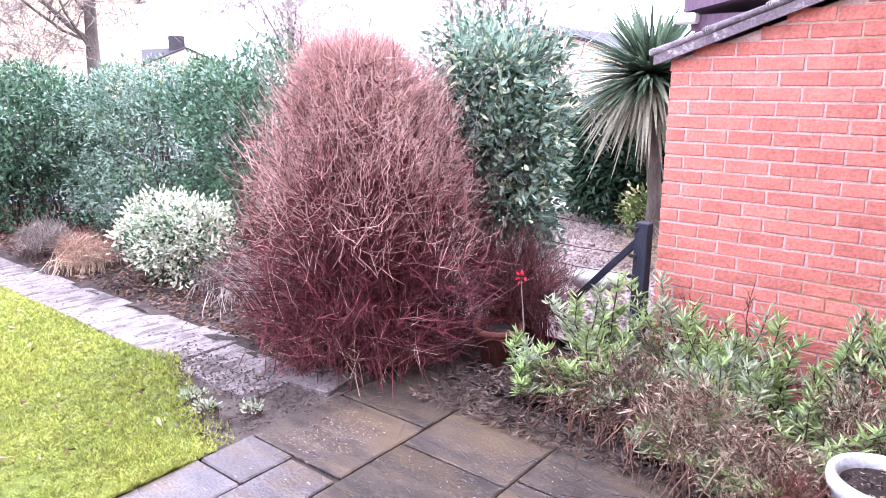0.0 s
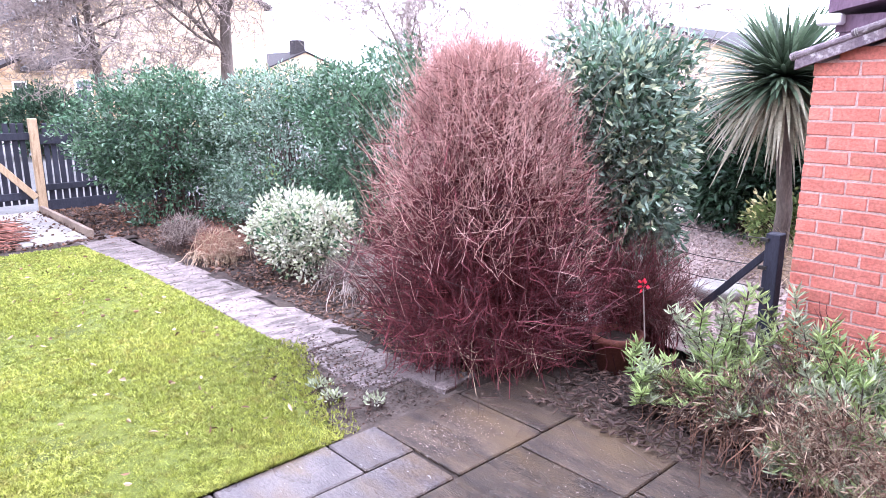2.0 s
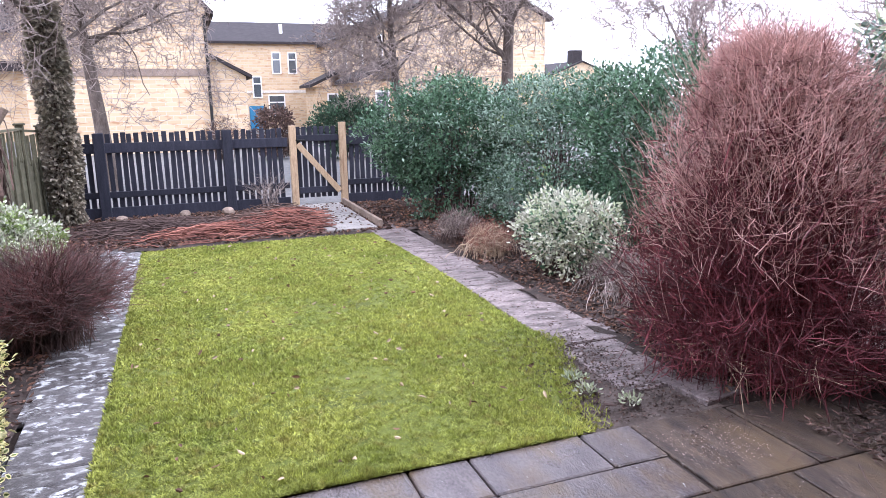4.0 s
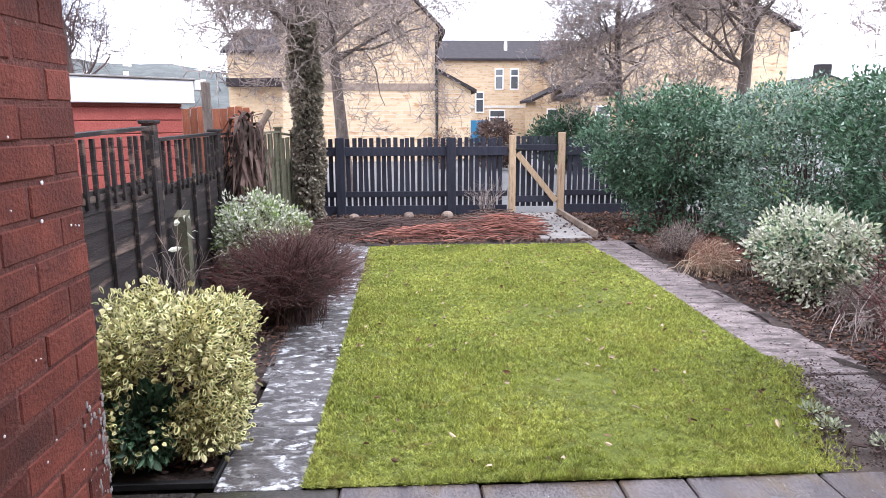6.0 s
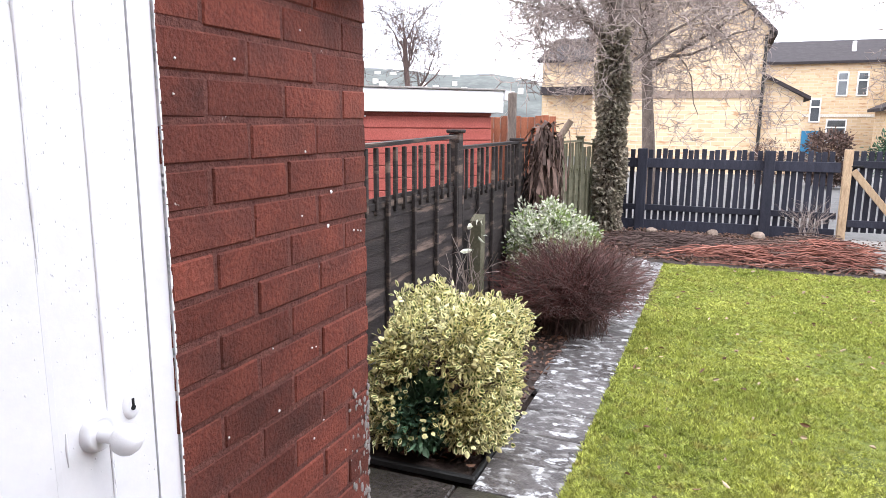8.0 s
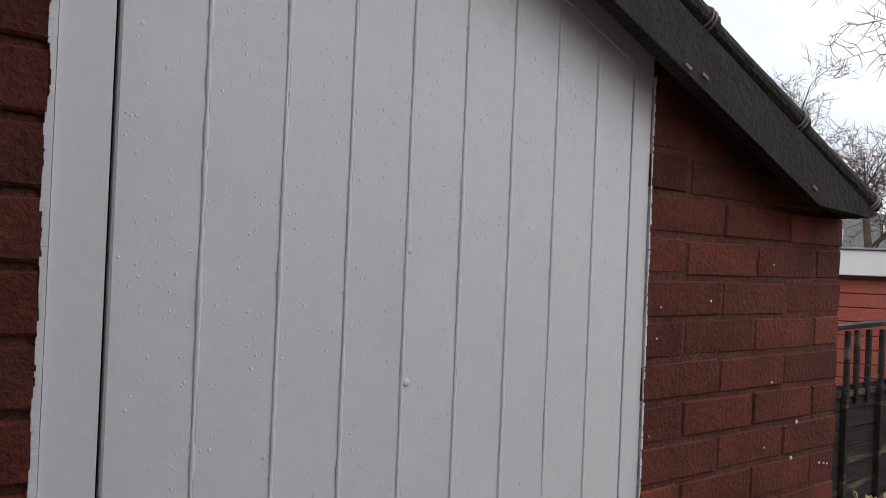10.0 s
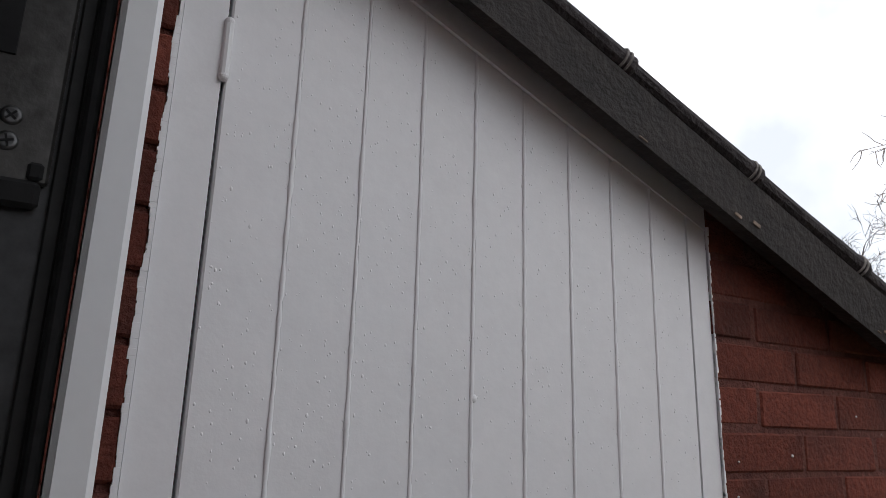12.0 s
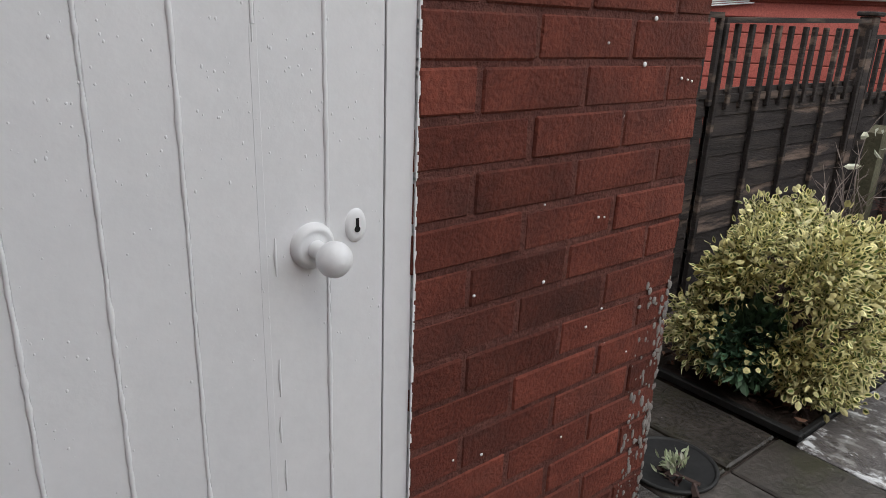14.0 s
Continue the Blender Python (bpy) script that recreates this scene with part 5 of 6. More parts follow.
def euonymus():
    r = np.random.default_rng(50)
    t = thing("variegated_euonymus", (-1.58, -0.385, 0), "rounded euonymus with yellow-edged green leaves", "shrub")
    per = 13
    C, CD = lumpy(1300, (0, 0, 0.365), (0.39, 0.335, 0.345), r, 0.70, 7, 0.22, -0.95, 0.5)
    P = np.repeat(C, per, 0) + r.normal(0, 0.022, (len(C) * per, 3))
    P[:, 2] = np.maximum(P[:, 2], 0.05 + 0.05 * r.random(len(P)))
    D = np.repeat(CD, per, 0) * 0.15 + unit(P - np.repeat(C - CD * 0.004, per, 0)) * 0.9 + r.normal(0, 0.3, P.shape)
    V, F = leaves(P, D, 0.034, 0.025, r, 0.15)
    part("outer_foliage", mesh_of("outer_foliage", V, [F], [M["euonymus_edge"]]), t, "yellow leaf margins", "stuff")
    Q = V.reshape(-1, 6, 3)
    c = Q.mean(axis=1, keepdims=True)
    nrm = unit(np.cross(Q[:, 1] - Q[:, 0], Q[:, 5] - Q[:, 0]))[:, None, :]
    rib = unit(Q[:, 3] - Q[:, 0])[:, None, :]
    along = np.sum((Q - c) * rib, axis=2, keepdims=True) * rib
    inner = c + along * 0.70 + (Q - c - along) * 0.40
    both = np.concatenate([inner + nrm * 0.0012, inner - nrm * 0.0012])
    i = np.arange(len(both))[:, None] * 6
    F2 = np.concatenate([i + [0, 1, 2, 3], i + [0, 3, 4, 5]], axis=1).reshape(-1, 4)
    part("inner_foliage", mesh_of("inner_foliage", both.reshape(-1, 3), [F2], [M["euonymus_core"]]), t, "green leaf middles", "stuff")
    P, D = lumpy(1300, (0.24, -0.06, 0.22), (0.16, 0.17, 0.15), r, 0.5)
    V, F = leaves(P, D + r.normal(0, 0.5, D.shape), 0.055, 0.034, r)
    part("green_foliage", mesh_of("green_foliage", V, [F], [M["hedge_leaf"]]), t, "patch of plain dark green leaves", "stuff")
    T, _ = lumpy(70, (0, 0, 0.40), (0.34, 0.32, 0.32), r, 0.5, low=-0.2)
    SP, SR = stems(len(T), (0, 0, 0), 0.06, T, r, 0.008, 0.002)
    V, F = tubes(SP, SR, 4)
    part("stemwood", mesh_of("stemwood", V, [F], [M["twig_dark"]]), t, kind="stuff")
    solid("planter_edge", Geo().box(-1.22, -0.80, -0.02, -1.19, -0.12, 0.014, 0.005).box(-2.0, -0.145, -0.02, -1.225, -0.12, 0.012, 0.005), M["black_plastic"], "black plastic edging round the flower bed", "edging")


euonymus()


def skirted(n, width, height, r, low=0.03, power=0.95):
    """Tips over a body that is widest at a quarter of its height and narrows upward."""
    z = height * (low + (1 - low) * r.random(n) ** power)
    a = r.uniform(0, 6.28, n)
    prof = np.interp(z / height, (0, 0.08, 0.25, 0.45, 0.62, 0.8, 0.94, 1.0), (0.55, 0.86, 1.0, 0.90, 0.70, 0.54, 0.38, 0.22))
    rad = width * prof * (0.35 + 0.65 * np.sqrt(r.random(n))) * (1 + 0.10 * np.sin(a * 4 + z * 3.1) + 0.08 * np.sin(a * 7 - z * 6) + 0.06 * np.sin(a * 3 + z * 11))
    lean = 0.05 * (z / height) ** 1.3
    T = np.stack([np.cos(a) * rad - lean, np.sin(a) * rad - 0.8 * lean, z], 1)
    return T, unit(np.stack([np.cos(a), np.sin(a), 0.3 + 0.7 * z / height], 1))


def twiggy(name, at, size, n, sub, r0, mats, label, seed, base=0.12, low=-0.1, tip_len=0.22, category="shrub", shell=0.6, taper=False, wob=0.012):
    """A bare shrub: stems fan out from one foot and end in fine twigs."""
    r = np.random.default_rng(seed)
    t = thing(name, at, label, category)
    T, D = skirted(n, size[0], size[2] * 2, r) if taper else lumpy(n, (0, 0, size[2]), size, r, shell, 6, 0.14, low)
    T[:, 2] = np.maximum(T[:, 2], 0.06)
    P, R = stems(len(T), (0, 0, 0), base, T, r, r0, r0 * 0.45, 7, 0.2, wob)
    V, F = tubes(P, R, 3)
    part("stemwood", mesh_of("stemwood", V, [F], [mats[0]]), t, kind="stuff")
    m = len(T) * sub
    who = np.repeat(np.arange(len(T)), sub)
    f = r.uniform(0.35, 1.0, m)
    i = np.minimum((f * 6).astype(int), 5)
    A = P[who, i] + (P[who, i + 1] - P[who, i]) * (f * 6 - i)[:, None]
    d = unit(P[who, i + 1] - P[who, i]) + r.normal(0, 0.55, (m, 3)) + np.array([0, 0, 0.25])
    L = tip_len * r.uniform(0.4, 1.3, m)
    u = np.linspace(0, 1, 3)
    W = A[:, None, :] + unit(d)[:, None, :] * (L[:, None] * u[None, :])[..., None] + r.normal(0, 0.012, (m, 3, 3)) * u[None, :, None]
    W[..., 2] = np.maximum(W[..., 2], 0.015)
    RR = (r0 * 0.55 * (1 - 0.5 * u))[None, :] * r.uniform(0.7, 1.2, (m, 1))
    V, F = tubes(W, RR, 3)
    part("twigwork", mesh_of("twigwork", V, [F], [mats[1]]), t, kind="stuff")
    return t


dog = twiggy("red_stemmed_dogwood", (-1.53, 4.10, 0), (0.90, 0.90, 0.93), 2100, 7, 0.0028, (M["dogwood"], M["dogwood"]), "tall red-stemmed dogwood, a dense mass of bare twigs", 60, 0.24, -0.72, 0.20, shell=0.35, wob=0.013, taper=True)
rr = np.random.default_rng(61)
T, D = skirted(7000, 0.90, 1.98, rr, 0.34, 0.62)
W = T[:, None, :] + unit(D * 0.6 + rr.normal(0, 0.6, D.shape) + np.array([0, 0, 0.3]))[:, None, :] * (np.linspace(-0.5, 0.5, 4)[None, :] * rr.uniform(0.08, 0.30, (len(T), 1)))[..., None] + rr.normal(0, 0.008, (len(T), 4, 3))
V, F = tubes(W, np.tile(np.array([0.0020, 0.0018, 0.0016, 0.0012]), (len(T), 1)), 3)
part("tip_twigwork", mesh_of("tip_twigwork", V, [F], [M["dogwood_tip"]]), dog, "paler twig tips", "stuff")
T, D = skirted(3600, 0.94, 1.9, rr, 0.03, 1.8)
W = T[:, None, :] + unit(D * 0.5 + rr.normal(0, 0.6, D.shape) + np.array([0, 0, 0.2]))[:, None, :] * (np.linspace(-0.5, 0.5, 4)[None, :] * rr.uniform(0.10, 0.30, (len(T), 1)))[..., None] + rr.normal(0, 0.01, (len(T), 4, 3))
W[..., 2] = np.maximum(W[..., 2], 0.015)
V, F = tubes(W, np.tile(np.array([0.0030, 0.0026, 0.0021, 0.0014]), (len(T), 1)), 3)
part("low_twigwork", mesh_of("low_twigwork", V, [F], [M["dogwood"]]), dog, "dark wine-red twigs at the foot", "stuff")
T, D = skirted(1500, 0.98, 1.92, rr, 0.12, 0.7)
W = T[:, None, :] + unit(D * 0.9 + rr.normal(0, 0.35, D.shape) + np.array([0, 0, 0.8]))[:, None, :] * (np.linspace(0, 1, 4)[None, :] * rr.uniform(0.10, 0.42, (len(T), 1)))[..., None] + rr.normal(0, 0.012, (len(T), 4, 3))
V, F = tubes(W, np.tile(np.array([0.0017, 0.0014, 0.0012, 0.0009]), (len(T), 1)), 3)
part("outer_twigwork", mesh_of("outer_twigwork", V, [F], [M["dogwood"], M["dogwood_tip"]], np.repeat((rr.random(len(T)) < T[:, 2] / 1.7).astype(int), len(F) // len(T))), dog, "loose thin twigs standing out of the crown", "stuff")
T, D = lumpy(70, (0.05, -0.1, 0.28), (0.85, 0.7, 0.30), rr, 0.7, low=-0.7)
T[:, 2] = np.maximum(T[:, 2] * 0.7, 0.02)
P, R = stems(len(T), (0.05, -0.25, 0), 0.22, T, rr, 0.0030, 0.0013, 7, 0.3, 0.03)
V, F = tubes(P, R, 4)
part("dry_stemwood", mesh_of("dry_stemwood", V, [F], [M["straw"]]), dog, "straw-coloured dead stems at the foot", "stuff")

twiggy("brown_spirea", (-3.68, -0.20, 0), (0.74, 0.64, 0.36), 1300, 6, 0.0030, (M["twig_dark"], M["spirea"]), "low brown-red bare twiggy shrub beside the path", 62, 0.10, -0.35, 0.14)
twiggy("dry_perennial", (-5.0, 3.78, 0), (0.42, 0.26, 0.18), 260, 4, 0.003, (M["straw"], M["cut_stem"]), "dry orange-brown perennial stems in the border", 63, 0.14, -0.4, 0.12)
twiggy("dry_perennial", (-5.75, 3.72, 0), (0.36, 0.28, 0.20), 260, 4, 0.003, (M["twig_dark"], M["twig"]), "greyish dry perennial clump in the border", 64, 0.12, -0.4, 0.12)
twiggy("dry_perennial", (-3.1, 4.2, 0), (0.55, 0.4, 0.18), 220, 4, 0.003, (M["twig"], M["twig_dark"]), "tangle of dry pale stems in the border", 65, 0.2, -0.4, 0.16)
twiggy("pale_grass_stems", (-2.25, 4.75, 0), (0.55, 0.5, 0.85), 170, 3, 0.003, (M["straw"], M["twig"]), "arching pale dry stems beside the dogwood", 66, 0.2, -0.1, 0.3)
twiggy("bare_shrub", (-0.74, 4.66, 0), (0.42, 0.32, 0.42), 520, 6, 0.0026, (M["dogwood"], M["spirea"]), "thin reddish bare twigs behind the terracotta pot", 67, 0.12, -0.3, 0.15)
rose_plant = twiggy("bare_rose", (-2.75, -0.72, 0), (0.16, 0.22, 0.48), 16, 4, 0.004, (M["twig"], M["twig"]), "bare thorny rose stems above the euonymus", 68, 0.05, 0.2, 0.14)
P = np.array([(0.02, 0.06, 0.93), (0.03, 0.09, 0.95), (0.0, 0.03, 0.91), (-0.04, 0.10, 0.80), (0.03, -0.05, 0.74), (0.01, 0.12, 0.86)])
V, F = leaves(P, rr.normal(0, 1, P.shape) * np.array([1, 1, 0.4]), 0.07, 0.045, rr)
part("last_leaves", mesh_of("last_leaves", V, [F], [M["pale_leaf"]]), rose_plant, "a few pale last leaves")
twiggy("grey_seedling", (-9.1, 1.95, 0), (0.45, 0.45, 0.30), 40, 5, 0.004, (M["twig"], M["twig"]), "small pale leafless bush at the picket fence", 69, 0.06, 0.1, 0.14)


def cordyline():
    r = np.random.default_rng(70)
    t = thing("cordyline", (-1.02, 7.55, 0), "cabbage palm with a spiky green head on a thin trunk", "palm")
    g = Geo()
    g.tube([(0, 0, -0.02), (0.02, 0, 0.6), (-0.05, 0, 1.2), (-0.12, 0, 1.78)], [0.085, 0.07, 0.065, 0.085], 12)
    part("trunk", g.mesh("trunk", M["bark"], True), t)
    for name, n, mat, lo, hi, L, drop in (("green_head", 620, "cordyline", -0.35, 1.0, 0.82, 0.14), ("dry_skirt", 190, "cordyline_dry", -0.85, 0.0, 0.80, 0.42)):
        a, s = r.uniform(0, 6.28, n), r.uniform(lo, hi, n)
        d = unit(np.stack([np.cos(a) * np.sqrt(1 - s * s * 0.9), np.sin(a) * np.sqrt(1 - s * s * 0.9), s], 1))
        ln = L * r.uniform(0.75, 1.1, n)
        k = 5
        u = np.linspace(0, 1, k)
        C = np.array([-0.12, 0, 1.80]) + d[:, None, :] * (ln[:, None] * u)[..., None] - np.array([0, 0, 1.0]) * (drop * ln[:, None] * u ** 2.2)[..., None]
        S = unit(np.cross(d, np.array([0, 0, 1.0]) + r.normal(0, 0.2, (n, 3))))[:, None, :] * (np.array([0.012, 0.022, 0.021, 0.014, 0.001]))[None, :, None]
        V = np.stack([C - S, C + S + np.array([0, 0, 0.004])], 2).reshape(-1, 3)
        idx = np.arange(n * k * 2).reshape(n, k, 2)
        F = np.stack([idx[:, :-1, 0], idx[:, :-1, 1], idx[:, 1:, 1], idx[:, 1:, 0]], -1).reshape(-1, 4)
        part(name, mesh_of(name, V, [F], [M[mat]]), t, "drooping dry blades" if "dry" in name else "", "stuff")


cordyline()


def dead_palm():
    r = np.random.default_rng(71)
    t = thing("dead_palm", (-5.25, -0.85, 0), "cut dead palm with hanging brown leaves by the fence", "palm")
    part("trunk", Geo().tube([(0, 0, -0.02), (0.02, 0.02, 0.7), (0, 0, 1.5)], [0.08, 0.07, 0.06], 10).mesh("trunk", M["twig_dark"], True), t)
    part("trunk_fork", Geo().tube([(0, 0, 1.0), (0.03, 0.12, 1.38), (0.0, 0.27, 1.62)], [0.045, 0.036, 0.032], 10).mesh("trunk_fork", M["timber_old"], True), t, "pale cut limb")
    n, k = 230, 5
    a = r.uniform(0, 6.28, n)
    z0 = r.uniform(0.75, 1.58, n)
    u = np.linspace(0, 1, k)
    reach, fall = r.uniform(0.08, 0.26, n), r.uniform(0.25, 0.65, n)
    C = np.stack([np.cos(a)[:, None] * reach[:, None] * np.sqrt(u), np.sin(a)[:, None] * reach[:, None] * np.sqrt(u) + 0.1 * (z0[:, None] - 0.9) * (r.random(n) > 0.5)[:, None],
                  z0[:, None] + 0.10 * np.sin(u * 3) - fall[:, None] * u ** 1.8], -1)
    S = np.stack([-np.sin(a), np.cos(a), np.zeros(n)], 1)[:, None, :] * (np.array([0.008, 0.016, 0.013, 0.009, 0.002]))[None, :, None] * r.uniform(0.5, 1.5, (n, 1, 1))
    C = C + r.normal(0, 0.03, C.shape) * u[None, :, None]
    V = np.stack([C - S, C + S + r.normal(0, 0.012, S.shape)], 2).reshape(-1, 3)
    idx = np.arange(n * k * 2).reshape(n, k, 2)
    F = np.stack([idx[:, :-1, 0], idx[:, :-1, 1], idx[:, 1:, 1], idx[:, 1:, 0]], -1).reshape(-1, 4)
    part("dead_leaves", mesh_of("dead_leaves", V, [F], [M["litter"]]), t)


dead_palm()


def leafy_stems(name, at, n, h, spread, mats, label, seed, leaf_len=0.075, per=64):
    """A clump of upright stems set with long narrow leaves, brown twigs at the foot."""
    r = np.random.default_rng(seed)
    t = thing(name, at, label, "plant")
    tips = np.stack([r.normal(0, spread, n), r.normal(0, spread * 0.7, n), h * r.uniform(0.35, 1.1, n)], 1)
    P, R = stems(n, (0, 0, 0), spread * 0.45, tips, r, 0.005, 0.003, 7, 0.12, 0.008)
    V, F = tubes(P, R, 4)
    part("stemwood", mesh_of("stemwood", V, [F], [M["twig_dark"]]), t, kind="stuff")
    who = np.repeat(np.arange(n), per)
    f = np.round(r.uniform(0.30, 1.0, n * per) ** 0.7 * 16) / 16 - 0.001
    i = np.minimum((f * 6).astype(int), 5)
    A = P[who, i] + (P[who, i + 1] - P[who, i]) * (f * 6 - i)[:, None]
    a = r.uniform(0, 6.28, n * per)
    D = np.stack([np.cos(a), np.sin(a), 0.15 + 1.1 * f ** 3 + r.normal(0.0, 0.22, n * per)], 1)
    V, F = leaves(A, D, leaf_len, leaf_len * 0.20, r, 0.12, -0.25)
    part("foliage", mesh_of("foliage", V, [F], mats, np.repeat((r.random(n)[who] > 0.6).astype(int), 2)), t, kind="stuff")
    return t


bed = np.random.default_rng(80)
for k, (x, y, h, s) in enumerate(((-0.28, 4.02, 0.34, 0.13), (-0.02, 4.35, 0.66, 0.14), (0.10, 4.05, 0.42, 0.12), (0.30, 4.5, 0.58, 0.14), (0.52, 4.22, 0.52, 0.14),
                                  (0.75, 4.35, 0.60, 0.13), (0.80, 4.0, 0.46, 0.12), (1.02, 4.2, 0.52, 0.13), (1.15, 3.92, 0.36, 0.10), (1.20, 4.5, 0.62, 0.12), (1.45, 4.35, 0.60, 0.12),
                                  (0.55, 3.86, 0.22, 0.08), (0.92, 3.72, 0.20, 0.08))):
    leafy_stems("green_perennial", (x, y, 0), 17 if h > 0.4 else 13, h * 1.04, s * 1.1, [M["hebe"], M["hebe_grey"]] if k % 3 else [M["hebe_grey"], M["hebe"]], "leafy perennial with narrow fresh green leaves", 100 + k, 0.070)
for k, (x, y, a, b, h) in enumerate(((0.35, 4.0, 0.34, 0.22, 0.2), (0.75, 3.85, 0.34, 0.2, 0.22), (0.0, 4.1, 0.3, 0.2, 0.14), (1.05, 3.75, 0.25, 0.2, 0.16), (0.55, 4.45, 0.5, 0.2, 0.24), (1.35, 4.15, 0.3, 0.25, 0.25))):
    twiggy("dead_perennial", (x, y, 0), (a, b, h), 150, 4, 0.0028, (M["dead_leaf"], M["straw"] if k % 2 else M["twig_dark"]), "brown dead perennial stems in the border", 120 + k, 0.15, -0.4, 0.12)
    P, D = lumpy(950, (x, y, h), (a, b, h * 1.1), bed, 0.4)
    P[:, 2] = np.maximum(P[:, 2], 0.03)
    V, F = leaves(P, D + bed.normal(0, 0.6, D.shape), 0.045, 0.009, bed)
    tagged(new("withered_leaves", mesh_of("withered_leaves", V, [F], [M["dead_leaf"], M["straw"]], np.repeat((bed.random(len(P)) > 0.55).astype(int), 2))), "withered brown leaves among the perennials", "dead leaves", "", "stuff")
for k, (x, y, h) in enumerate(((0.37, 4.62, 0.66), (0.68, 4.66, 0.72), (0.9, 4.6, 0.55))):
    twiggy("dock_stalk", (x, y, 0), (0.05, 0.05, h / 2), 3, 8, 0.004, (M["cut_stem"], M["dogwood"]), "thin reddish seed stalk against the wall", 140 + k, 0.01, 0.7, 0.07)


def red_flower():
    t = thing("red_flower", (-0.42, 4.18, 0), "single red flower on a thin bare stem", "flower")
    part("stem", Geo().tube([(0, 0, 0), (0.02, 0.0, 0.35), (-0.02, 0.02, 0.62)], [0.005, 0.004, 0.003], 6).mesh("stem", M["twig"]), t)
    r = np.random.default_rng(3)
    P, D = lumpy(16, (-0.02, 0.02, 0.64), (0.018, 0.018, 0.028), r, 0.3)
    V, F = leaves(P, D, 0.022, 0.018, r)
    part("petals", mesh_of("petals", V, [F], [M["red_petal"]]), t)


red_flower()


def pot(name, at, r0, r1, h, mat, label, rim=0.022):
    t = thing(name, at, label, "plant pot")
    prof = [(0.001, 0.0), (r0, 0.0), (r0 + (r1 - r0) * 0.82, h * 0.8), (r1 + rim * 0.4, h * 0.82), (r1 + rim * 0.7, h * 0.9), (r1 + rim * 0.55, h * 0.985), (r1 + rim * 0.2, h), (r1 - rim * 0.6, h * 0.985), (r1 - rim, h * 0.9), (r1 - rim * 1.2, h * 0.8)]
    part("body", Geo().lathe(prof, 40).mesh("body", mat, True), t)
    s = Geo().lathe([(r1 - rim * 1.1, h * 0.86), (r1 * 0.5, h * 0.88), (0.001, h * 0.87)], 40)
    part("compost", s.mesh("compost", M["soil"]), t, "dark potting compost")
    return t


pot("terracotta_pot", (-0.70, 4.37, 0), 0.11, 0.152, 0.25, M["terracotta"], "round terracotta pot under the dogwood")
wp = pot("white_pot", (1.44, 3.70, 0), 0.135, 0.175, 0.33, M["glaze"], "white glazed round pot of bare compost", 0.026)
P = np.stack([bed.uniform(-0.15, 0.15, 260), bed.uniform(-0.15, 0.15, 260), np.full(260, 0.292)], 1)
P = P[np.hypot(P[:, 0], P[:, 1]) < 0.13] + np.array([1.44, 3.70, 0])
V, F = leaves(P, bed.normal(0, 1, P.shape) * np.array([1, 1, 0.25]), 0.022, 0.012, bed)
tagged(new("bark_chips", mesh_of("bark_chips", V, [F], [M["litter"], M["straw"]], np.repeat((bed.random(len(P)) > 0.75).astype(int), 2))), "bits of bark and litter on the compost", "litter", "", "stuff")
twiggy("rusty_plant", (1.17, 3.62, 0), (0.13, 0.12, 0.15), 160, 4, 0.0022, (M["cut_stem"], M["cut_stem"]), "low rusty red twiggy plant beside the white pot", 150, 0.03, -0.2, 0.06)


# low gate by the lean-to, stone and gravel
side_gate = thing("low_gate", (0, 0, 0), "dark timber gate post with a slanting brace and wires", "gate")
part("post", Geo().box(-0.19, 5.17, 0.0, -0.10, 5.26, 0.84, 0.006).mesh("post", M["fence_black"]), side_gate)
part("brace", Geo().box(-0.022, -0.02, -0.36, 0.022, 0.02, 0.36, 0.004, Matrix.Translation((-0.37, 5.2, 0.50)) @ Matrix.Rotation(radians(42), 4, "Y")).mesh("brace", M["fence_black"]), side_gate)
for z in (0.80, 0.62, 0.48):
    part("wire", Geo().tube([(-1.1, 5.2, z + 0.02), (-0.6, 5.2, z - 0.01), (-0.15, 5.2, z)], [0.003] * 3, 5).mesh("wire", M["steel"]), side_gate)
    part("staple", Geo().box(-0.215, 5.155, z - 0.012, -0.165, 5.172, z + 0.012, 0.002).mesh("staple", M["steel"]), side_gate)
st = Geo()
st.lathe([(0.001, 0.0), (0.19, 0.0), (0.215, 0.02), (0.22, 0.07), (0.205, 0.088), (0.16, 0.09), (0.12, 0.075), (0.001, 0.07)], 28)
st.v = [(x - 1.0, y + 6.35, z + 0.008) for x, y, z in st.v]
solid("stone_birdbath", st, M["concrete"], "low round grey stone dish on the gravel", "birdbath", smooth=True)
solid("drainpipe", Geo().tube([(0.085, 5.05, 0.0), (0.085, 5.05, 1.75)], [0.028, 0.028], 10), M["twig_dark"], "thin brown drainpipe at the wall corner", "pipe")
n = 14000
gx, gy = bed.uniform(-3.2, 0.2, n), 5.1 + 4.4 * bed.random(n) ** 1.3
P = np.stack([gx, gy, np.full(n, 0.012)], 1)
V, F = leaves(P, bed.normal(0, 1, (n, 3)) * np.array([1, 1, 0.4]), 0.035, 0.03, bed, 0.5)
tagged(new("gravel_stones", mesh_of("gravel_stones", V, [F], [M["gravel"]])), "pinkish and white gravel stones", "gravel", "", "stuff")
twiggy("dry_grass_clump", (-0.55, 7.3, 0), (0.75, 0.35, 0.14), 200, 3, 0.004, (M["straw"], M["straw"]), "flattened pale dry grass on the gravel", 151, 0.3, -0.3, 0.3)


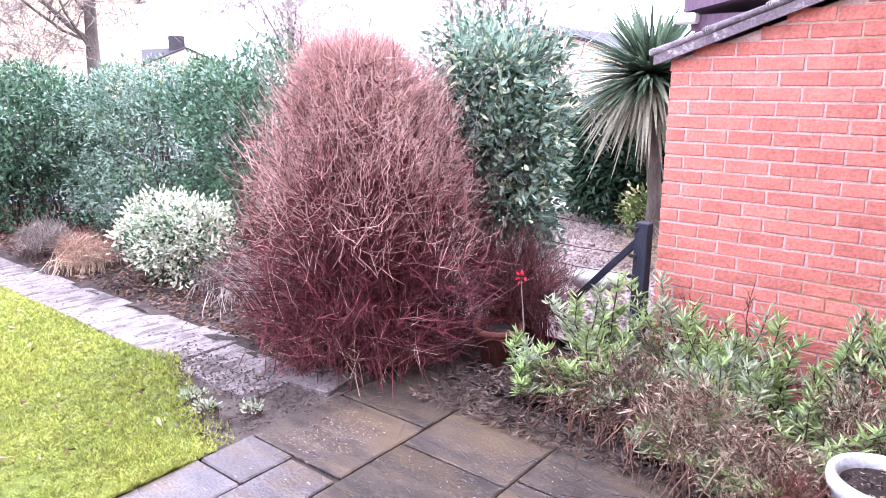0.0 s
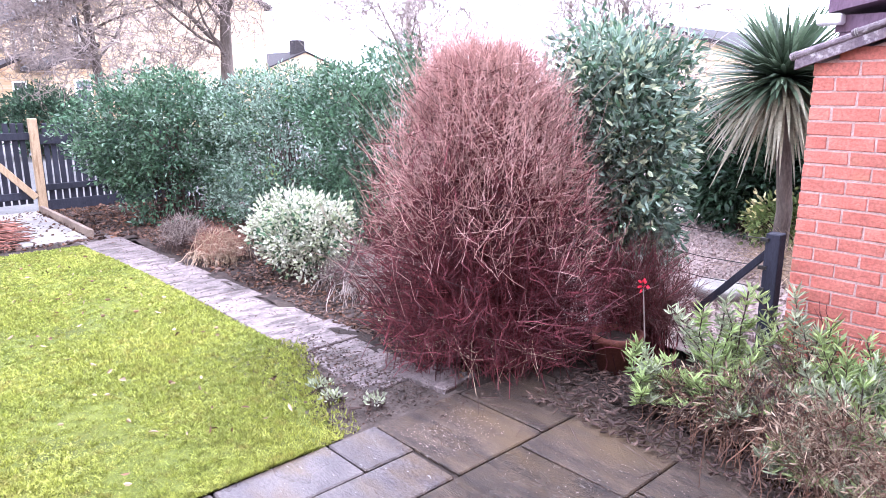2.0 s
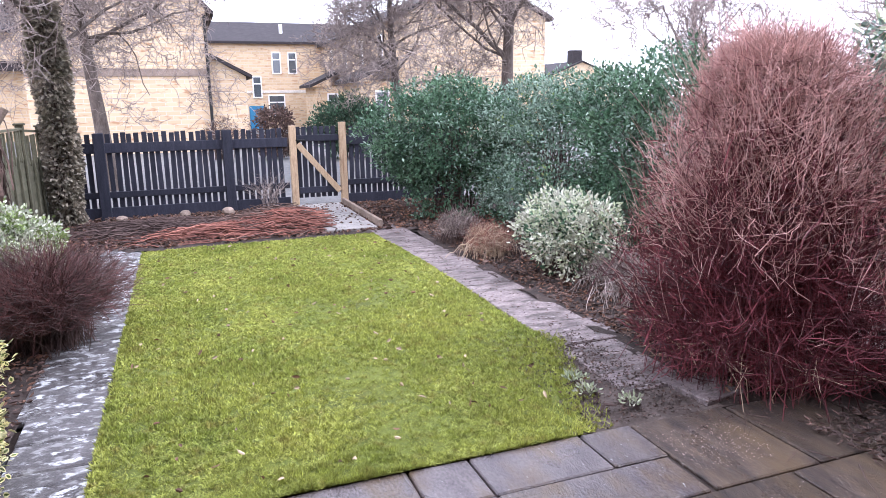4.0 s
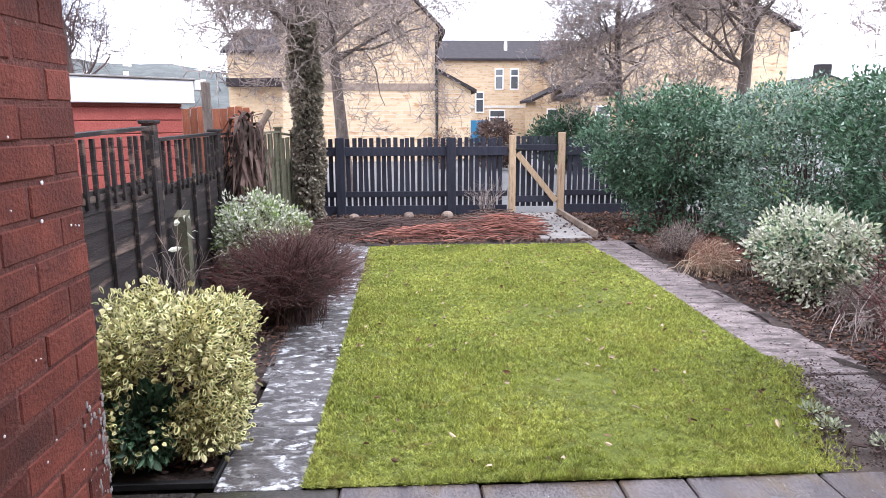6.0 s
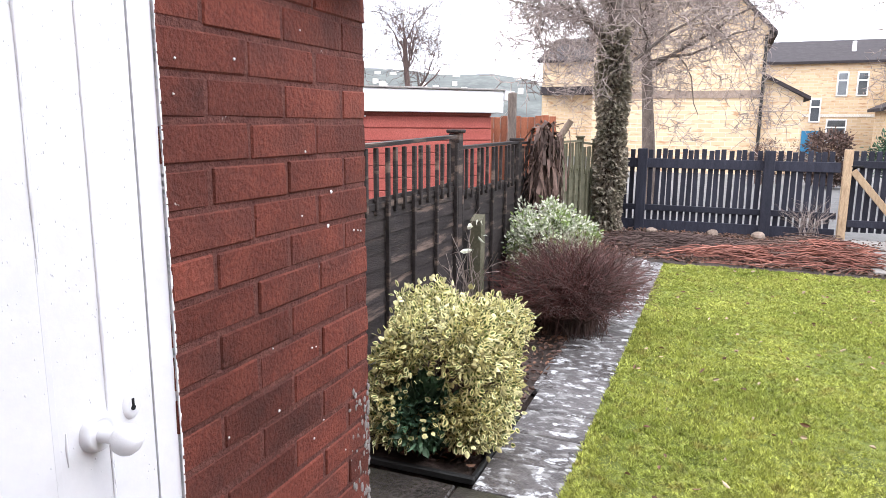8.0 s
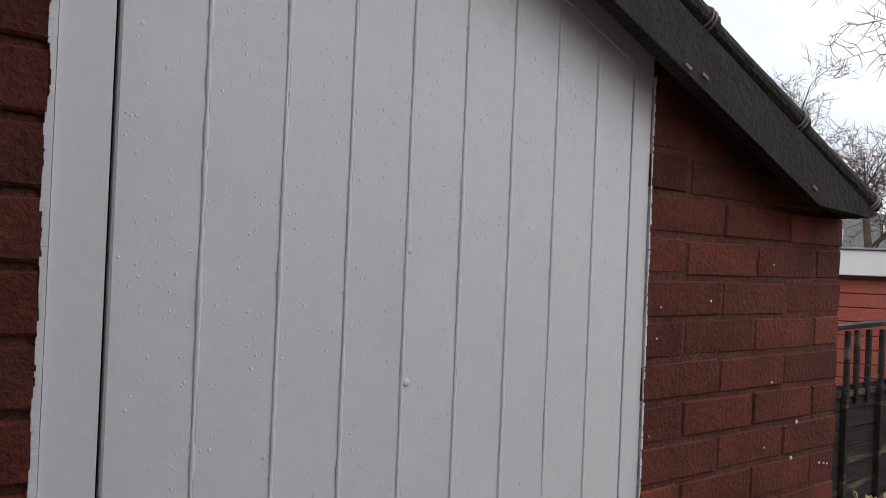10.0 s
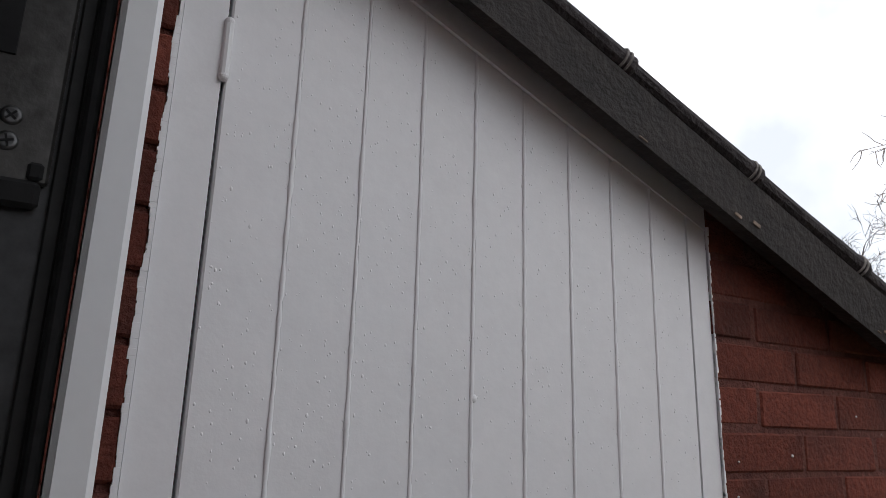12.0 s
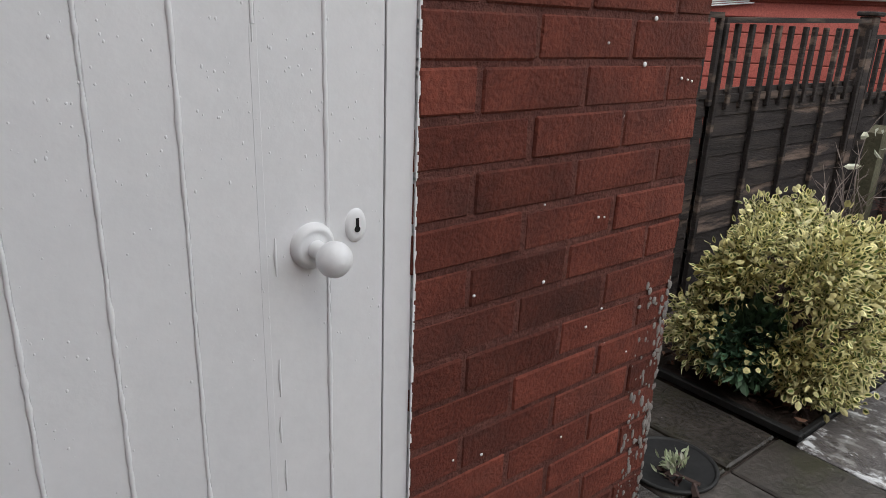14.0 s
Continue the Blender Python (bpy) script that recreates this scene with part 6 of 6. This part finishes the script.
# drain, litter, cut stems and weeds
dg = thing("drain_gully", (-0.66, -0.31, 0), "round dark drain gully beside the brick pier", "drain")
part("rim", Geo().lathe([(0.158, 0.0), (0.16, 0.009), (0.15, 0.012), (0.145, 0.0), (0.14, -0.05)], 28).mesh("rim", M["black_plastic"], True), dg)
part("bowl", Geo().lathe([(0.145, 0.004), (0.05, 0.002), (0.001, 0.002)], 28).mesh("bowl", M["dark_gap"]), dg)


def scatter(name, n, x0, x1, y0, y1, z, length, width, mats, split, label, seed, pw=1.0):
    r = np.random.default_rng(seed)
    P = np.stack([r.uniform(x0, x1, n), r.uniform(y0, y1, n), z + 0.02 * r.random(n)], 1)
    V, F = leaves(P, r.normal(0, 1, (n, 3)) * np.array([1, 1, 0.3]), length, width, r, 0.3)
    tagged(new(name, mesh_of(name, V, [F], mats, np.repeat((r.random(n) > split).astype(int), 2))), label, "litter", "", "stuff")


scatter("leaf_litter", 9000, -9.4, -6.9, -1.0, 5.0, 0.0, 0.06, 0.035, [M["litter"], M["dead_leaf"]], 0.6, "brown leaf litter over the rear bed", 160)
scatter("leaf_litter", 9000, -7.0, -1.2, 3.55, 4.9, 0.01, 0.045, 0.022, [M["litter"], M["dead_leaf"]], 0.7, "brown leaf litter under the border shrubs", 161)
scatter("leaf_litter", 3500, -7.0, -1.3, -1.0, -0.15, 0.0, 0.045, 0.022, [M["litter"], M["dead_leaf"]], 0.7, "brown leaf litter along the panel fence", 162)
scatter("leaf_litter", 1500, -2.3, -0.9, 3.1, 4.3, 0.008, 0.022, 0.006, [M["litter"], M["twig_dark"]], 0.6, "dark litter spilling over the paving", 163)
scatter("leaf_litter", 4200, -0.8, 1.3, 3.62, 4.7, 0.02, 0.05, 0.014, [M["litter"], M["twig_dark"]], 0.6, "dark dry litter at the foot of the perennials", 164)
scatter("leaf_litter", 700, -6.8, -1.6, 3.06, 3.6, 0.002, 0.024, 0.007, [M["litter"], M["twig_dark"]], 0.75, "crumbs of leaf and twig over the path flags", 168)
scatter("soil_crumbs", 2600, -2.5, -1.16, 2.6, 3.3, -0.004, 0.018, 0.012, [M["soil_crumb"], M["litter"]], 0.7, "crumbs of earth and twig beside the lawn corner", 169)
scatter("lawn_leaves", 160, -6.6, -1.2, 0.35, 2.9, 0.04, 0.045, 0.022, [M["straw"], M["dead_leaf"]], 0.5, "a few fallen leaves on the lawn", 165)


scatter("pale_grit", 420, -0.98, -0.62, 2.85, 3.3, 0.001, 0.008, 0.006, [M["gravel"], M["gravel"]], 0.5, "pale grit and crumbs on the patio flag", 166)
scatter("pale_grit", 500, -0.4, 0.6, 2.9, 3.5, 0.001, 0.007, 0.005, [M["gravel"], M["litter"]], 0.5, "pale grit and crumbs on the patio flags", 167)


def cut_stems():
    r = np.random.default_rng(170)
    for name, n, cx, cy, sx, sy, top, mat, label in (("cut_stem_pile", 230, -7.35, 1.15, 0.30, 0.75, 0.16, "cut_stem", "heap of cut red dogwood stems behind the lawn"),
                                                     ("cut_stem_pile", 320, -7.5, 2.0, 0.40, 0.45, 0.26, "cut_stem", "heap of cut dogwood stems beside the gate path"),
                                                     ("brushwood_pile", 320, -8.0, 0.3, 0.6, 0.9, 0.14, "twig_dark", "dark brushwood lying on the rear bed"),
                                                     ("brushwood_pile", 260, -7.7, 1.9, 0.5, 0.6, 0.28, "litter", "dark brushwood lying by the gate path")):
        x, y = r.normal(cx, sx * 0.6, n), r.normal(cy, sy * 0.6, n)
        y = np.minimum(y, 2.3)
        x = np.minimum(x, -6.9)
        z = 0.02 + top * np.exp(-((x - cx) / sx) ** 2 - ((y - cy) / sy) ** 2) * r.random(n)
        a = r.normal(1.57, 0.45, n)
        L = r.uniform(0.25, 0.75, n)
        u = np.linspace(-0.5, 0.5, 5)
        P = np.stack([x[:, None] + np.cos(a)[:, None] * L[:, None] * u, y[:, None] + np.sin(a)[:, None] * L[:, None] * u, z[:, None] + 0.12 * (0.25 - u ** 2)[None] * r.uniform(-0.3, 1, (n, 1))], -1)
        P += r.normal(0, 0.012, P.shape)
        P[..., 2] = np.maximum(P[..., 2], 0.012)
        V, F = tubes(P, np.full((n, 5), 0.0055) * r.uniform(0.6, 1.3, (n, 1)), 4)
        tagged(new(name, mesh_of(name, V, [F], [M[mat]])), label, "cuttings", "", "stuff")
    for k, (x, y, s) in enumerate(((-9.1, 0.75, 0.09), (-9.1, 1.35, 0.10), (-9.0, -0.1, 0.08))):
        g = Geo()
        cap_sphere(g, (0, 0, 0), s, (1.3, 1.0, 0.7), 6, 10)
        ob = solid("stone", Geo().add([(p[0] + x + 0.015 * noise.noise((p[0] * 20, p[1] * 20, k)), p[1] + y + 0.02 * noise.noise((p[1] * 20, p[2] * 20, k)), p[2] + 0.04) for p in g.v], g.q), M["timber_old"], "grey rough stone lying in the rear bed", "stone")


cut_stems()
for k, (x, y, s) in enumerate(((-1.50, 2.80, 0.06), (-1.30, 2.95, 0.06), (-2.35, 3.85, 0.13), (-2.05, 3.95, 0.12), (-1.68, 2.82, 0.04), (-0.60, -0.26, 0.015))):
    leafy("weed", (x, y, 0), (s, s, 0.02), 60, 0.034, 0.014, [M["hebe_grey"], M["pale_leaf"]], "small grey-green weed rosette in the bare earth", 180 + k, 0.2, 0.1, -0.2, 0.6, nstems=6, category="weed")
for k in range(14):
    r = np.random.default_rng(200 + k)
    x, y = -0.9 + 0.18 * k + r.normal(0, 0.05), 3.55 + r.normal(0, 0.12)
    P = np.array([[(x, y, 0.03), (x + r.normal(0, 0.12), y - 0.1, 0.04), (x + r.normal(0, 0.2), y - 0.22, 0.022)]])
    V, F = tubes(P, np.array([[0.0028, 0.0022, 0.0014]]), 4)
    tagged(new("fallen_twig", mesh_of("fallen_twig", V, [F], [M["twig_dark"]])), "thin dry twig lying on the paving", "twig", "fallen twigs")


# ---------------------------------------------------------------- paving
def slab_mesh(w, d, seed, mat, h=0.045):
    bm = bmesh.new()
    bmesh.ops.create_cube(bm, size=1)
    bmesh.ops.scale(bm, vec=(w, d, h), verts=bm.verts)
    bmesh.ops.bevel(bm, geom=bm.edges[:], offset=0.007, segments=1, affect="EDGES")
    for v in bm.verts:
        v.co += Vector((noise.noise((v.co.x * 7 + seed, v.co.y * 7, 1)), noise.noise((v.co.x * 7, v.co.y * 7 + seed, 2)), 0.4 * noise.noise((v.co.x * 5 + seed, v.co.y * 5, 3)))) * 0.006
    me = bpy.data.meshes.new("slab")
    bm.to_mesh(me)
    bm.free()
    me.materials.append(mat)
    return me


def lay(parent, x0, y0, x1, y1, mat, seed, gap=0.005, top=0.0, turn=0.0):
    w, d = abs(x1 - x0) - 2 * gap, abs(y1 - y0) - 2 * gap
    ob = part("slab", slab_mesh(w, d, seed, mat), parent)
    r = random.Random(seed)
    ob.location = ((x0 + x1) / 2, (y0 + y1) / 2, top - 0.0225 + r.uniform(-0.003, 0.003))
    ob.rotation_euler = (radians(r.uniform(-0.25, 0.25)), radians(r.uniform(-0.25, 0.25)), radians(turn + r.uniform(-0.25, 0.25)))
    return ob


solid("patio_bedding", Geo().box(XE + 0.01, -1.1, -0.055, -0.005, 4.05, -0.018).box(0.0, 0.01, -0.055, 1.66, 4.05, -0.018), M["soil"], "dark gritty bedding under the paving", "bedding", "structure")
patio = thing("patio", (0, 0, 0), "wet brownish sandstone patio paving in mixed sizes", "patio", kind="structure")
# first row along the lawn, then wider rows behind it
seed = 0
lay(patio, XE + 0.02, -1.04, -0.02, -0.785, M["slab_damp"], 51)
y = -0.78
for w in (0.6, 0.6, 0.6, 0.6, 0.3, 0.6, 0.3):
    lay(patio, XE, y, XE + 0.33, y + w, M["slab_damp" if y < -0.1 else "slab"], seed)
    y += w
    seed += 1
lay(patio, XE, 2.82, XE + 0.64, 3.42, M["slab_brown"], 41)
lay(patio, XE + 0.02, 3.42, XE + 0.64, 4.0, M["slab_brown"], 42)
y = -0.78
for w in (0.6, 0.9, 0.6, 0.6, 0.88):
    lay(patio, XE + 0.33, y, XE + 0.64, y + w, M["slab_damp" if y < -0.1 else "slab"], seed)
    y += w
    seed += 1
rows = [(XE + 0.64, 0.62, (0.6, 0.9, 0.6, 0.9, 0.83, 0.72), -0.6), (XE + 1.26, 0.6, (0.9, 0.6, 0.6, 0.9, 0.6, 0.6), -0.3), (XE + 1.86, 0.9, (0.6, 0.6, 0.9, 0.6, 0.6, 0.6), 0.02)]
for x0, d, widths, y in rows:
    for w in widths:
        if y < 4.0:
            top = y + w
            if x0 > -0.3 and y < 0.0 and top > 0:
                y_from = 0.01
            else:
                y_from = y
            if not (x0 > -0.3 and top <= 0.02):
                lay(patio, x0, y_from, x0 + d, min(top, 4.05), M["slab_brown"] if y_from > 2.3 else M["slab_damp" if y_from < -0.1 else "slab"], seed)
        y += w
        seed += 1

path_right = thing("garden_path", (0, 0, 0), "pinkish worn flagstone path beside the lawn", "path", kind="structure")
x = -1.48
for k, (w, y0, y1) in enumerate(((0.80, 3.04, 3.52), (0.46, 3.05, 3.62), (0.6, 3.05, 3.56), (0.6, 3.06, 3.55), (0.6, 3.05, 3.53), (0.6, 3.04, 3.52), (0.6, 3.02, 3.50), (0.6, 2.98, 3.46), (0.6, 2.96, 3.44), (0.6, 2.94, 3.40))):
    lay(path_right, x, y0, x - w, y1, M["slab_path"], 60 + k, 0.006, 0.006 if k == 1 else 0.0)
    x -= w
lay(path_right, -1.2, 3.34, -1.5, 3.66, M["slab_path"], 80, 0.004, 0.018, 8)
path_left = thing("garden_path", (0, 0, 0), "dark wet path flags blotched with white lichen", "path", kind="structure")
x = XE
for k in range(19):
    w = 0.31
    lay(path_left, x, -0.18 if k > 3 else -0.12, x - w, 0.27, M["slab_lichen"], 90 + k, 0.004, 0.002)
    x -= w
gate_path = thing("gate_path", (0, 0, 0), "pale concrete slabs leading to the gate", "path", kind="structure")
for k in range(4):
    lay(gate_path, -7.0 - 0.6 * k, 2.42, -7.6 - 0.6 * k, 3.10, M["concrete"], 120 + k, 0.005, 0.03)
solid("timber_edging", Geo().box(-9.4, 3.14, -0.02, -7.1, 3.19, 0.10, 0.006), M["timber_old"], "timber edging board beside the gate path", "edging", "structure")

# ---------------------------------------------------------------- bricks
BW, BH, BD = 0.215, 0.065, 0.06


def brick_mesh(name, w, mat, seed):
    vs, fs = chamfered(w, BD, BH, 0.0035)
    vs = [Vector(p) + Vector((noise.noise((p.x * 40 + seed, p.z * 60, p.y * 40)), noise.noise((p.x * 30, p.z * 50 + seed, 1)) * 0.5, noise.noise((p.x * 50, seed, p.z * 40)))) * 0.0034 for p in vs]
    return Geo().add(vs, fs).mesh(name, mat)


def brickwork(parent, x0, x1, yface, facing, ncourse, top_of, mat, half_first, zoff=0.0, proud=0.003):
    """Stretcher bond on the wall's face; bricks stand a little proud of the mortar."""
    full = [brick_mesh("brick", BW, mat, i) for i in range(3)]
    half = [brick_mesh("brick", 0.1025, mat, 7 + i) for i in range(2)]
    r = random.Random(4)
    for c in range(ncourse):
        z = 0.0375 + 0.0752 * c + zoff
        x = x0
        first = (c + half_first) % 2 == 0
        while x < x1 - 0.03:
            w = 0.1025 if first else BW
            first = False
            if x + w > x1 + 0.01:
                w = 0.1025 if x1 - x > 0.09 else 0
                if not w:
                    break
            if z + 0.02 < top_of(x + w / 2):
                ob = part("brick", r.choice(full if w > 0.15 else half), parent)
                ob.location = (x + w / 2 + r.uniform(-0.002, 0.002), yface - facing * (BD / 2 + r.uniform(0.0, proud)), z + r.uniform(-0.0015, 0.0015))
                ob.rotation_euler = (0, radians(r.uniform(-0.3, 0.3)), radians(r.uniform(-0.4, 0.4)))
            x += w + 0.010


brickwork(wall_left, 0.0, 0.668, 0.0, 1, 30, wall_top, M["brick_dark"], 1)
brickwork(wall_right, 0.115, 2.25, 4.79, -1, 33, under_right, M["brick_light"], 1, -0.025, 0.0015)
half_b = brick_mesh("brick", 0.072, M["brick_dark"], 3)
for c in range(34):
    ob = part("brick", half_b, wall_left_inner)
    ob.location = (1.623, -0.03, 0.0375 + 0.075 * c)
render_patch = Geo()
rp = np.random.default_rng(9)
for k in range(260):
    z = 0.22 + 0.70 * rp.random() ** 0.8
    x = 0.004 + 0.10 * rp.random() ** 2.6
    cap_sphere(render_patch, (x, -0.0005, z), rp.uniform(0.0015, 0.0065), (rp.uniform(0.6, 1.2), 0.4, rp.uniform(0.7, 2.2)), 4, 7)
solid("cement_patch", render_patch, M["concrete"], "pale crumbs of old cement down the brick pier's corner", "cement", "stuff")
splash = Geo()
cap_sphere(splash, (0, 0, 0), 0.0045, (1.0, 0.35, 0.8), 6, 8)
sm = splash.mesh("paint_splash", M["white_paint"], True)
spots = [(0.169, 1.425), (0.185, 1.35)] + [(rp.uniform(0.03, 0.64), rp.uniform(0.2, 1.95)) for _ in range(24)]
for k, (x, z) in enumerate(spots):
    ob = part("paint_splash", sm, wall_left)
    f = 1.2 if k < 2 else rp.uniform(0.4, 0.9)
    ob.matrix_basis = Matrix.Translation((x, 0.0005, z)) @ Matrix.Diagonal((f, 1, f, 1))
for k, (x, z0, z1) in enumerate(((0.874, 0.93, 0.985), (0.876, 0.86, 0.90), (0.871, 0.78, 0.83), (0.873, 1.10, 1.15), (0.89, 1.38, 1.62))):
    g = Geo().tube([(x, -0.0222, z0), (x + 0.001, -0.0215, (z0 + z1) / 2), (x, -0.0222, z1)], [0.0012, 0.0022, 0.0012], 6)
    part("paint_run", g.mesh("paint_run", M["white_paint"], True), door)
